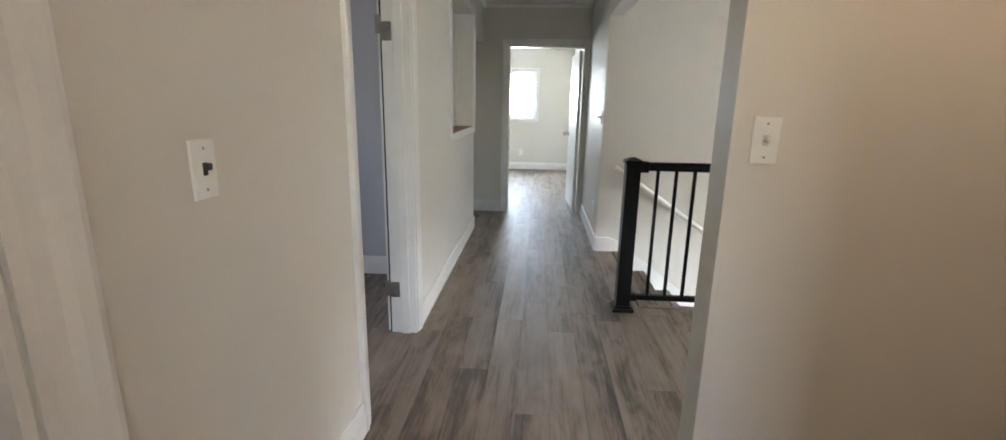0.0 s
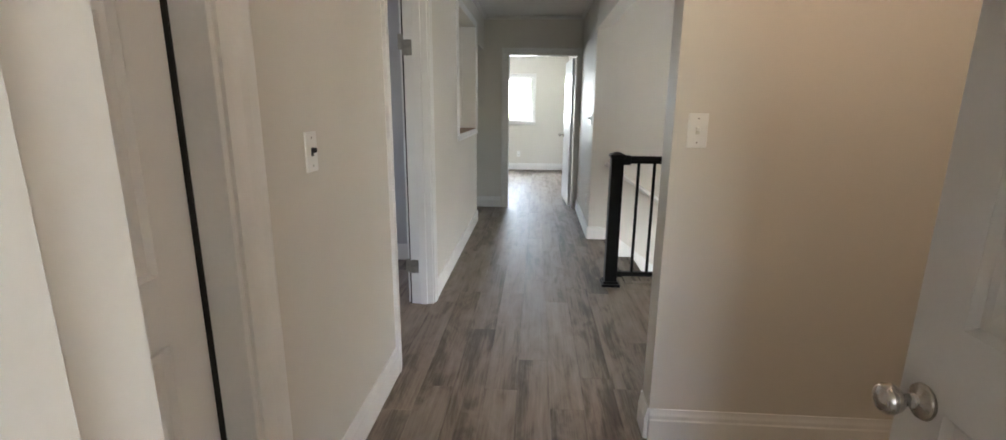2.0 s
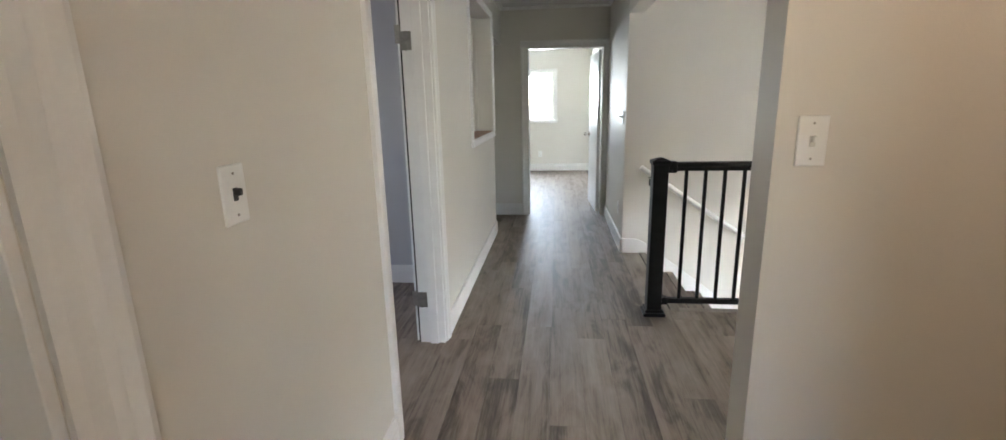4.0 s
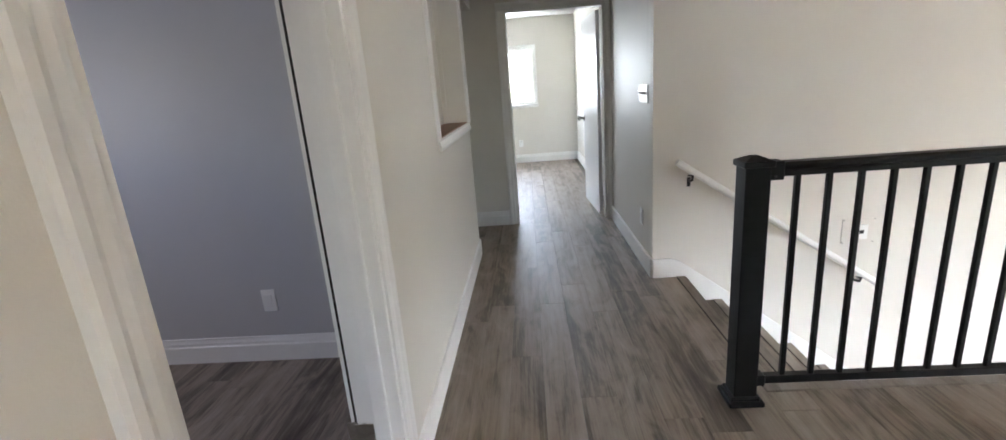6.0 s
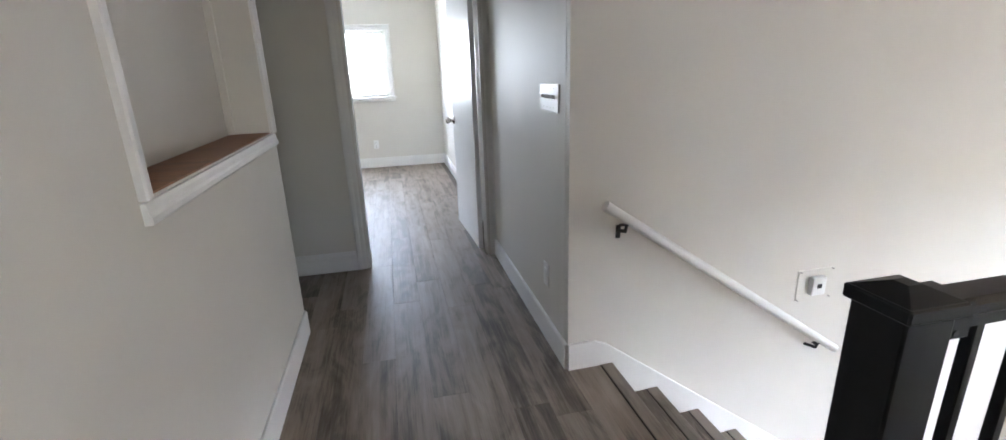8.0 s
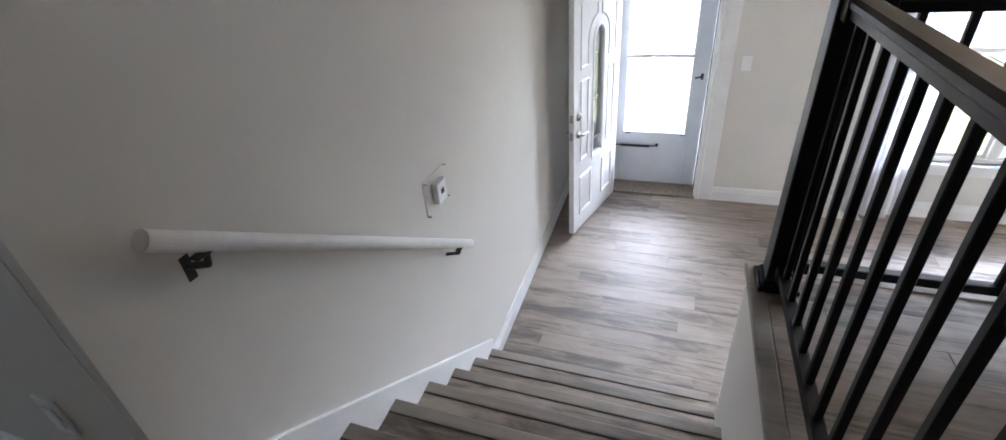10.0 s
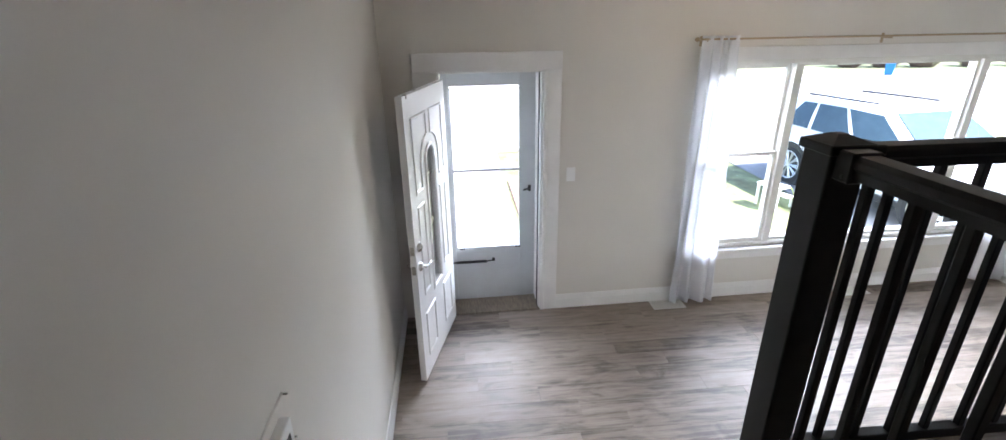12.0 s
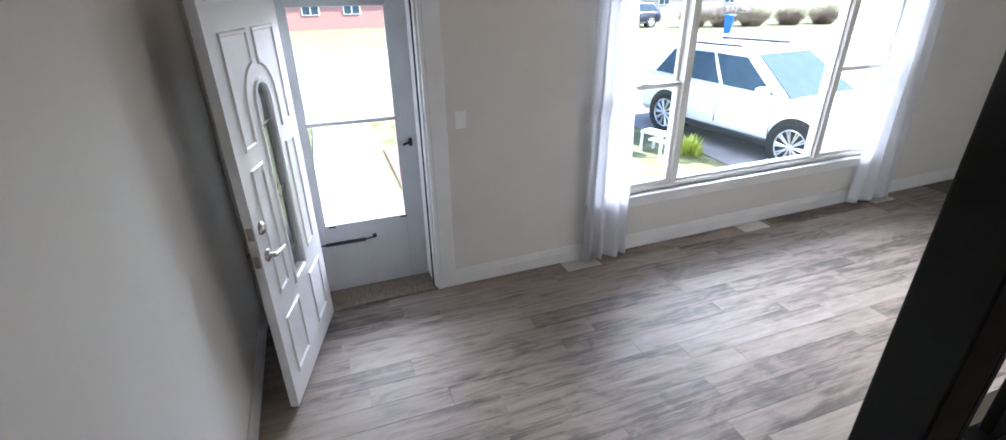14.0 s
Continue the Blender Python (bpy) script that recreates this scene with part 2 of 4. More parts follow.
def wall(name, m, length, z0, z1, thick, openings=(), mat=None, label="painted drywall wall"):
    """A wall along local x, standing behind local y = 0, with openings (x0, x1, z0, z1) through it."""
    xs = sorted({0, length, *[v for o in openings for v in o[:2]]})
    zs = sorted({z0, z1, *[v for o in openings for v in o[2:]]})
    xs, zs = [x for x in xs if 0 <= x <= length], [z for z in zs if z0 <= z <= z1]
    solid = {(i, j) for i in range(len(xs) - 1) for j in range(len(zs) - 1)
             if not any(o[0] < (xs[i] + xs[i + 1]) / 2 < o[1] and o[2] < (zs[j] + zs[j + 1]) / 2 < o[3] for o in openings)}
    bm = bmesh.new()

    def quad(*p):
        bm.faces.new([bm.verts.new(v) for v in p])

    for i, j in solid:
        a, b, c, d = xs[i], xs[i + 1], zs[j], zs[j + 1]
        quad((a, 0, c), (b, 0, c), (b, 0, d), (a, 0, d))
        quad((a, thick, c), (a, thick, d), (b, thick, d), (b, thick, c))
        for di, dj, p in ((-1, 0, ((a, 0, c), (a, 0, d), (a, thick, d), (a, thick, c))), (1, 0, ((b, 0, c), (b, thick, c), (b, thick, d), (b, 0, d))),
                          (0, -1, ((a, 0, c), (a, thick, c), (b, thick, c), (b, 0, c))), (0, 1, ((a, 0, d), (b, 0, d), (b, thick, d), (a, thick, d)))):
            if (i + di, j + dj) not in solid:
                quad(*p)
    bmesh.ops.remove_doubles(bm, verts=bm.verts, dist=1e-5)
    ob = part(name, bm, mat or PAINT)
    ob.matrix_world = m
    return tagged(ob, label, "wall", "", "structure")


BASE_SHAPE = ((0.002, 0), (-0.016, 0), (-0.016, 0.092), (-0.012, 0.098), (-0.012, 0.112), (-0.008, 0.124), (-0.006, 0.138), (0.002, 0.138))
FLAT_SHAPE = ((0.002, 0), (-0.014, 0), (-0.014, 0.118), (-0.009, 0.125), (0.002, 0.125))


def baseboard(p0, p1, z=0.0, shape=BASE_SHAPE):
    """White baseboard from p0 to p1; the wall is on the left of the way."""
    d = Vector((p1[0] - p0[0], p1[1] - p0[1], 0))
    ob = part("baseboard", prism(bmesh.new(), shape, 0, d.length), TRIM)
    ob.matrix_world = pose(p0[0], p0[1], z, 0, 0, math.degrees(math.atan2(d.y, d.x)))
    return tagged(ob, "white painted wooden baseboard along the wall", "baseboard", "", "structure")


CASE_SHAPE = ((0, 0), (-0.010, 0), (-0.013, 0.012), (-0.014, 0.030), (-0.019, 0.042), (-0.020, 0.058), (-0.016, 0.066), (0, 0.066))


def casing(name, m, x0, x1, z0, z1, jamb, category="door trim", label="white moulded door casing", sides="lrt", wide=1.0):
    """Moulded casing round an opening, on the face y = 0, and the jamb lining through the wall."""
    th = thing(name, m, label, category, "", "structure")
    s = [(a, b * wide) for a, b in CASE_SHAPE]
    w = 0.066 * wide
    up = Matrix(((0, 0, 1, 0), (0, 1, 0, 0), (1, 0, 0, 0), (0, 0, 0, 1)))
    e = 0.006
    if "r" in sides:
        part("side_casing", prism(bmesh.new(), s, z0, z1 + e, Matrix.Translation((x1 + e, 0, 0)) @ up), TRIM, th)
    if "l" in sides:
        part("side_casing", prism(bmesh.new(), s, z0, z1 + e, Matrix.Translation((x0 - e, 0, 0)) @ Matrix.Diagonal((-1, 1, 1, 1)) @ up), TRIM, th)
    if "t" in sides:
        part("head_casing", prism(bmesh.new(), s, x0 - e - w, x1 + e + w, Matrix.Translation((0, 0, z1 + e))), TRIM, th)
    if "b" in sides:
        part("apron", prism(bmesh.new(), s, x0 - e - w, x1 + e + w, Matrix.Translation((0, 0, z0 - e)) @ Matrix.Diagonal((1, 1, -1, 1))), TRIM, th)
    if jamb:
        part("jamb", boxes((x0 - 0.002, x0 + 0.016, -0.003, jamb, z0, z1), bevel=0.0015), TRIM, th)
        part("jamb", boxes((x1 - 0.016, x1 + 0.002, -0.003, jamb, z0, z1), bevel=0.0015), TRIM, th)
        part("jamb", boxes((x0 + 0.016, x1 - 0.016, -0.003, jamb, z1 - 0.016, z1 + 0.002), bevel=0.0015), TRIM, th)
    return th


def knob(parent, m, mat=NICKEL):
    k = part("door_knob", lathe(bmesh.new(), ((0.031, 0), (0.033, 0.004), (0.030, 0.010), (0.013, 0.014), (0.011, 0.034), (0.020, 0.040), (0.027, 0.052), (0.027, 0.064), (0.021, 0.073), (0.008, 0.077))), mat, parent, "brushed nickel round knob", m, True)
    return k


def panel_door(name, m, w, h, label, panels, handed=1, thick=0.035, knob_z=0.9, both=True):
    """Moulded panel door, hinged at local x = 0, leaf along x, thickness along y."""
    th = thing(name, m, label, "door")
    xs, zs = sorted({0, w, *[v for p in panels for v in p[:2]]}), sorted({0, h, *[v for p in panels for v in p[2:]]})
    bm = bmesh.new()
    for i in range(len(xs) - 1):
        for j in range(len(zs) - 1):
            cx, cz = (xs[i] + xs[i + 1]) / 2, (zs[j] + zs[j + 1]) / 2
            inside = any(p[0] < cx < p[1] and p[2] < cz < p[3] for p in panels)
            if not inside:
                box(bm, xs[i], xs[i + 1], 0, thick, zs[j], zs[j + 1])
    bmesh.ops.remove_doubles(bm, verts=bm.verts, dist=1e-5)
    bm.normal_update()
    inner = [f for f in bm.faces if abs(f.normal.y) < 0.5 and len([e for e in f.edges if len(e.link_faces) > 2]) == 4]
    bmesh.ops.delete(bm, geom=inner, context="FACES_ONLY")
    part("leaf", bm, DOORW, th)
    for x0, x1, z0, z1 in panels:
        bm = bmesh.new()
        box(bm, x0, x1, 0.011, thick - 0.011, z0, z1)
        for y0, y1 in ((0.011, 0.004), (thick - 0.011, thick - 0.004)):
            i, o = 0.055, 0.028
            a = [bm.verts.new(v) for v in ((x0 + o, y0, z0 + o), (x1 - o, y0, z0 + o), (x1 - o, y0, z1 - o), (x0 + o, y0, z1 - o))]
            b = [bm.verts.new(v) for v in ((x0 + i, y1, z0 + i), (x1 - i, y1, z0 + i), (x1 - i, y1, z1 - i), (x0 + i, y1, z1 - i))]
            for q in range(4):
                bm.faces.new((a[q], a[(q + 1) % 4], b[(q + 1) % 4], b[q]))
            bm.faces.new(b)
            f = 0.012
            c = [bm.verts.new(v) for v in ((x0, 0.001 if y0 < thick / 2 else thick - 0.001, z0), (x1, 0.001 if y0 < thick / 2 else thick - 0.001, z0), (x1, 0.001 if y0 < thick / 2 else thick - 0.001, z1), (x0, 0.001 if y0 < thick / 2 else thick - 0.001, z1))]
            d = [bm.verts.new(v) for v in ((x0 + f, y0, z0 + f), (x1 - f, y0, z0 + f), (x1 - f, y0, z1 - f), (x0 + f, y0, z1 - f))]
            for q in range(4):
                bm.faces.new((c[q], c[(q + 1) % 4], d[(q + 1) % 4], d[q]))
        part("panel", bm, DOORW, th)
    if knob_z:
        knob(th, pose(w - 0.065, 0, knob_z, 90))
        if both:
            knob(th, pose(w - 0.065, thick, knob_z, -90))
        part("latch_plate", boxes((w - 0.001, w + 0.002, thick / 2 - 0.012, thick / 2 + 0.012, knob_z - 0.03, knob_z + 0.03), bevel=0.001), STEEL, th, "steel latch plate")
    return th


def six_panels(w, h):
    s, c = 0.11, w / 2
    k = h / 2.03
    rows = ((0.22 * k, 0.86 * k), (1.02 * k, 1.58 * k), (1.69 * k, 1.91 * k))
    return [(a, b, z0, z1) for z0, z1 in rows for a, b in ((s, c - 0.05), (c + 0.05, w - s))]


def hinge(m, parent):
    h = part("hinge", boxes((-0.030, 0.030, -0.002, 0.002, -0.045, 0.045), bevel=0.001), STEEL, parent, "brushed steel butt hinge", m)
    part("hinge_pin", tube(bmesh.new(), (0, -0.004, -0.047), (0, -0.004, 0.047), 0.006, 10), STEEL, h)
    return h


def switch_plate(name, m, label, w=0.072, h=0.118, kind="toggle", n=1, mat=PLATE, tog=PLATE):
    """Wall plate in local x, z with its face towards -y."""
    th = thing(name, m, label, "light switch" if kind != "outlet" else "power outlet")
    part("cover_plate", box(bmesh.new(), -w / 2, w / 2, -0.006, 0.001, -h / 2, h / 2, 0.003, seg=2), mat, th)
    for i in range(n):
        cx = (i - (n - 1) / 2) * 0.046 if kind == "toggle" else 0
        if kind == "toggle":
            part("toggle", box(bmesh.new(), cx - 0.005, cx + 0.005, -0.020, -0.005, -0.002, 0.012, 0.002), tog, th)
            part("slot", boxes((cx - 0.007, cx + 0.007, -0.0075, -0.005, -0.013, 0.013), bevel=0.001), tog if tog is not PLATE else VENT, th)
        elif kind == "rocker":
            part("rocker", box(bmesh.new(), -0.017, 0.017, -0.010, -0.005, -0.033, 0.033, 0.002), mat, th)
        else:
            for z in (-0.02, 0.02):
                o = part("socket", box(bmesh.new(), -0.016, 0.016, -0.008, -0.005, z - 0.014, z + 0.014, 0.003), mat, th)
                part("slots", boxes((-0.007, -0.005, -0.0086, -0.0075, z - 0.004, z + 0.006), (0.005, 0.007, -0.0086, -0.0075, z - 0.004, z + 0.006)), GAP, o)
        if kind != "rocker":
            for z in (-h / 2 + 0.018, h / 2 - 0.018):
                part("screw", tube(bmesh.new(), (cx, -0.0055, z), (cx, -0.0072, z), 0.003, 8), STEEL, th)
    return th


# ---- the upper floor's setting ----
HZ = 2.36      # ceiling
LOW = -1.252   # living room floor
LX, RX = -0.398, 0.812   # hall walls
ND = 0.17      # niche depth
WW = pose(LX, 0.17, 0, 0, 0, 90)          # west hall wall: along +y
wall("wall_west", WW, 6.112, 0, HZ, 0.14,
     [(3.985, 5.19, 1.062, 2.11), (2.0, 2.82, 0, 1.93), (0.06, 0.78, 0, 1.93), (5.28, 6.112, 0, 1.97)], label="greige painted hall wall with a niche opening")
wall("wall_north", pose(-1.7, 6.282, 0), 2.75, 0, HZ, 0.13, [(1.595, 2.463, 0, 1.93)], label="greige painted wall at the hall's end")
wall("wall_east", pose(RX, 6.282, 0, 0, 0, -90), 1.478, 0, HZ, 0.12, label="greige painted hall wall beside the bedroom door")
wall("wall_header", pose(RX, 4.764, 0, 0, 0, -90), 2.955, 2.01, HZ, 0.115, label="painted header over the stair opening")
wall("wall_south", pose(0.742, 1.69, 0), 1.258, 0, HZ, 0.12, label="greige painted wall with a light switch")
wall("wall_vestibule", pose(1.95, 1.69, 0, 0, 0, -90), 1.52, 0, HZ, 0.09, label="greige painted end wall")
wall("wall_doorway", pose(-2.5, 0.03, 0), 4.55, 0, HZ, 0.14, [(2.535, 3.43, 0, 1.93)], label="greige painted wall round the bedroom doorway")
# rear room, behind the first steps
wall("wall_rear", pose(2.05, -3.0, 0, 0, 0, 180), 4.7, 0, HZ, 0.15, [(0.2, 1.5, 0.95, 2.05)], label="greige painted rear wall with window")
wall("wall_rear_west", pose(-2.5, -3.0, 0, 0, 0, 90), 3.03, 0, HZ, 0.12, label="greige painted rear room wall")
# small room behind the open door
wall("wall_bath_north", pose(-3.0, 3.93, 0), 2.462, 0, HZ, 0.1, mat=PAINT_GREY, label="cool grey painted room wall")
wall("wall_bath_west", pose(-3.0, 1.0, 0, 0, 0, 90), 2.93, 0, HZ, 0.12, [(1.5, 1.9, 1.2, 1.7)], PAINT_GREY, "cool grey painted wall with window")
wall("wall_bath_south", pose(-0.538, 1.0, 0, 0, 0, 180), 2.462, 0, HZ, 0.1, mat=PAINT_GREY, label="cool grey painted room wall")
# side passage at the hall's end
wall("wall_passage_west", pose(-1.7, 5.45, 0, 0, 0, 90), 0.83, 0, HZ, 0.1, label="greige painted passage wall")
wall("wall_passage_south", pose(-0.539, 5.445, 0, 0, 0, 180), 1.16, 0, HZ, 0.1, label="greige painted passage wall")
# far bedroom
wall("wall_bedroom_north", pose(-2.3, 10.24, 0), 3.31, 0, HZ, 0.16, [(1.42, 2.48, 0.99, 1.88)], label="pale greige bedroom wall with window")
wall("wall_bedroom_east", pose(0.885, 10.24, 0, 0, 0, -90), 3.828, 0, HZ, 0.12, label="pale greige bedroom wall")
wall("wall_bedroom_west", pose(-2.3, 6.412, 0, 0, 0, 90), 3.828, 0, HZ, 0.12, label="pale greige bedroom wall")
# stairwell and living room
NS = pose(RX, 4.764, 0, 0, 0, 1.1)
wall("wall_stair", NS @ pose(0.002, 0, 0), 4.4, LOW, HZ, 0.15, label="greige painted tall wall beside the stairs")
WF = pose(4.962, 4.844, 0, 0, 0, -89)      # front wall: along it from the stair wall's corner
wall("wall_front", WF @ pose(-0.1, 0, 0), 8.4, LOW, HZ, 0.26, [(0.515, 1.327, LOW, 0.882), (2.67, 5.90, -0.745, 0.915)], label="greige painted front wall with door and picture window")
wall("wall_living_south", pose(5.5, -3.0, 0, 0, 0, 180), 3.45, LOW, HZ, 0.15, label="greige painted living room wall")
wall("wall_living_west", pose(2.2, -3.0, 0, 0, 0, 90), 6.53, LOW, HZ, 0.14, [(4.79, 6.53, -0.03, HZ)], label="greige painted wall below the landing")
wall("wall_stair_side", pose(2.196, 3.53, 0, 0, 0, 180), 1.18, LOW, -0.03, 0.1, label="greige painted wall at the side of the stairs")

ceil = part("ceiling", boxes((-3.3, 5.9, -3.3, 10.5, HZ, HZ + 0.12)), CEIL)
tagged(ceil, "flat off-white painted ceiling", "ceiling", "", "structure")
cr = bmesh.new()
for p0, p1 in (((LX, 6.282), (RX, 6.282)), ((LX, 1.8), (LX, 6.282)), ((RX, 6.282), (RX, 1.8))):
    d = Vector((p1[0] - p0[0], p1[1] - p0[1], 0))
    prism(cr, ((0.002, HZ + 0.001), (0.002, HZ - 0.03), (-0.008, HZ - 0.03), (-0.03, HZ - 0.008), (-0.03, HZ + 0.001)), 0, d.length, pose(p0[0], p0[1], 0, 0, 0, math.degrees(math.atan2(d.y, d.x))))
tagged(part("trim", cr, TRIM), "white painted cove where wall meets ceiling", "trim", "", "structure")

# ---- floors ----
floor_up = thing("floor", pose(0, 0, 0), "grey-brown laminate plank floor of the upper storey", "floor", "", "structure")
part("subfloor", boxes((-3.1, 2.16, -3.1, 3.50, -0.2, -0.006), (-3.1, 0.985, 3.50, 10.3, -0.2, -0.006)), SUB, floor_up)
floor_low = thing("floor_living", pose(0, 0, LOW), "grey-brown laminate plank floor of the living room", "floor", "", "structure")
part("subfloor", boxes((1.0, 5.26, -3.1, 5.0, -0.2, -0.006)), SUB, floor_low)

# ---- baseboards ----
baseboard((LX, 1.066), (LX, 2.095))
baseboard((LX, 3.065), (LX, 5.45), shape=FLAT_SHAPE)
baseboard((LX, 5.45), (LX - 0.14, 5.45), shape=FLAT_SHAPE)
baseboard((-1.7, 6.282), (-0.18, 6.282))
baseboard((RX, 6.26), (RX, 4.764), shape=FLAT_SHAPE)
baseboard((0.742, 1.69), (1.95, 1.69))
baseboard((0.742, 1.81), (0.742, 1.69))
baseboard((1.95, 1.69), (1.95, 0.17))
baseboard((-3.0, 3.93), (-0.538, 3.93))
baseboard((-2.3, 10.24), (0.885, 10.24))
baseboard((0.885, 10.24), (0.885, 6.5))
baseboard((2.0, 1.81), (0.735, 1.81))
p = NS @ Vector((1.70, 0, 0))
q = NS @ Vector((4.15, 0, 0))
baseboard(p, q, LOW)
p, q = WF @ Vector((1.375, 0, 0)), WF @ Vector((7.9, 0, 0))
baseboard(p, q, LOW)
# skirt board that follows the stairs
sk = bmesh.new()
pts = ((0.0, -0.2), (0.0, 0.128), (0.12, 0.128), (0.18, 0.105), (1.70, -1.03), (1.70, LOW), (1.45, LOW))
front = [sk.verts.new((x, -0.016, z)) for x, z in pts]
back = [sk.verts.new((x, 0.002, z)) for x, z in pts]
sk.faces.new(front), sk.faces.new(back[::-1])
for i in range(len(pts)):
    sk.faces.new((front[i], back[i], back[(i + 1) % len(pts)], front[(i + 1) % len(pts)]))
o = part("trim", sk, TRIM)
o.matrix_world = NS @ pose(0.001, 0, 0)
tagged(o, "white painted stair skirt board on the wall", "trim", "", "structure")

# ---- stairs ----
RISE, GO, NX = 1.252 / 7, 0.241, 1.025
stairs = thing("staircase", pose(NX, 3.53, 0), "grey laminate staircase of seven steps down to the living room", "staircase", "", "structure")
for k in range(0, 7):
    z, x = -RISE * k, GO * k
    if k:
        part("tread", boxes((x - GO - 0.003, x - 0.055, 0, 1.5, z - 0.02, z), bevel=0.001), PLANK, stairs)
    part("nosing", box(bmesh.new(), x - 0.054, x + 0.004, 0.001 if k else -0.04, 1.5, z - 0.026, z + 0.003, 0.005, seg=2), NOSE, stairs)
    part("riser", boxes((x - 0.026, x - 0.014, 0, 1.5, z - RISE + 0.001, z - 0.024)), NOSE, stairs)
    part("groove", boxes((x - 0.0585, x - 0.0535, 0, 1.5, z - 0.004, z + 0.0025)), GAP, stairs)
edge = thing("landing_edge", pose(0, 0, 0), "wood-look edge trim of the upper landing under the railing", "edge trim", "", "structure")
part("edge_board", box(bmesh.new(), 1.025, 2.215, 3.49, 3.545, -0.03, 0.004, 0.005), NOSE, edge)
part("edge_board", box(bmesh.new(), 2.155, 2.215, 1.79, 3.488, -0.03, 0.004, 0.005), NOSE, edge)


# ---- railing ----
def newel(m, label):
    th = thing("newel_post", m, label, "post", "posts of the black railing")
    part("post", box(bmesh.new(), -0.044, 0.044, -0.044, 0.044, 0.004, 0.965, 0.004, seg=2), BLACK, th)
    bm = box(bmesh.new(), -0.053, 0.053, -0.053, 0.053, 0.955, 0.978, 0.003)
    a = [bm.verts.new((x, y, 0.977)) for x, y in ((-0.05, -0.05), (0.05, -0.05), (0.05, 0.05), (-0.05, 0.05))]
    b = [bm.verts.new((x, y, 0.994)) for x, y in ((-0.012, -0.012), (0.012, -0.012), (0.012, 0.012), (-0.012, 0.012))]
    for i in range(4):
        bm.faces.new((a[i], a[(i + 1) % 4], b[(i + 1) % 4], b[i]))
    bm.faces.new(b)
    part("cap", bm, BLACK, th, "black pyramid cap")
    part("base_cover", box(bmesh.new(), -0.068, 0.068, -0.068, 0.068, 0.001, 0.022, 0.005, seg=2), BLACK, th)
    part("base_collar", box(bmesh.new(), -0.056, 0.056, -0.056, 0.056, 0.020, 0.040, 0.006), BLACK, th)
    return th


def railing(m, length, first, label):
    """A level panel along local x between two posts."""
    th = thing("railing", m, label, "railing", "panels of the black railing")
    part("top_rail", prism(bmesh.new(), ((-0.022, 0.915), (0.022, 0.915), (0.024, 0.935), (0.030, 0.942), (0.030, 0.956), (0.022, 0.966), (-0.022, 0.966), (-0.030, 0.956), (-0.030, 0.942), (-0.024, 0.935)), 0.012, length - 0.012), BLACK, th)
    part("bottom_rail", box(bmesh.new(), 0.012, length - 0.012, -0.018, 0.018, 0.075, 0.108, 0.003), BLACK, th)
    for x in (0.0, length - 0.05):
        part("bracket", box(bmesh.new(), x, x + 0.05, -0.034, 0.034, 0.905, 0.971, 0.004), BLACK, th)
        b = part("bracket", box(bmesh.new(), x, x + 0.04, -0.024, 0.024, 0.068, 0.114, 0.004), BLACK, th)
        part("screw", tube(bmesh.new(), (x + 0.02, -0.036, 0.918), (x + 0.02, 0.036, 0.918), 0.005, 10), BLACKP, th)
    x = first
    while x < length - 0.05:
        part("baluster", box(bmesh.new(), x - 0.0095, x + 0.0095, -0.0095, 0.0095, 0.106, 0.918, 0.002), BLACK, th)
        x += 0.1105
    return th


RY = 3.454
newel(pose(0.845, RY, 0), "square black metal newel post at the stair head")
newel(pose(2.105, RY, 0), "square black metal newel post at the landing corner")
railing(pose(0.889, RY, 0), 1.172, 0.111, "black metal railing beside the stairs")
railing(pose(2.105, RY - 0.044, 0, 0, 0, -90), 1.608, 0.115, "black metal railing over the living room")

# ---- handrail on the wall ----
hr = thing("handrail", pose(0, 0, 0), "white painted round handrail on black brackets", "handrail")
a, b = Vector((0.94, 4.69, 0.775)), Vector((2.232, 4.716, -0.105))
part("rail", tube(bmesh.new(), a, b, 0.021, 20), TRIM, hr, smooth=False)
for f in (0.075, 0.915):
    c = a.lerp(b, f)
    bm = tube(bmesh.new(), c + Vector((0, 0, -0.02)), c + Vector((0, 0.01, -0.055)), 0.007, 10)
    tube(bm, c + Vector((0, 0.01, -0.055)), c + Vector((0, 0.085, -0.075)), 0.008, 10)
    box(bm, c.x - 0.014, c.x + 0.014, c.y + 0.076, c.y + 0.086, c.z - 0.11, c.z - 0.045, 0.003)
    box(bm, c.x - 0.03, c.x + 0.03, c.y - 0.012, c.y + 0.012, c.z - 0.026 - 0.0, c.z - 0.019, 0.002)
    part("bracket", bm, BLACKP, hr, "black metal rail bracket")

# ---- hall openings ----
casing("door_trim", WW, 2.0, 2.82, 0, 1.93, 0.142)
casing("door_trim", WW, 0.06, 0.78, 0, 1.93, 0.142, sides="r", wide=1.7)
casing("door_trim", pose(-1.7, 6.282, 0), 1.595, 2.463, 0, 1.93, 0.132)
casing("door_trim", pose(-2.5, 0.03, 0), 2.535, 3.43, 0, 1.93, 0.142)
part("stop", boxes((2.55, 2.562, 0.045, 0.085, 0, 1.9), bevel=0.002), TRIM, bpy.data.objects["door_trim.003"])
tagged(casing("niche_trim", WW, 3.985, 5.19, 1.062, 2.11, 0.0, "niche trim", "white moulded frame round the wall niche", "lrtb", 0.74))
niche = thing("wall_niche", WW, "painted recess with a bare brown wooden shelf", "niche", "", "structure")
part("back", boxes((3.90, 5.24, ND, ND + 0.03, 1.0, 2.2)), PAINT, niche)
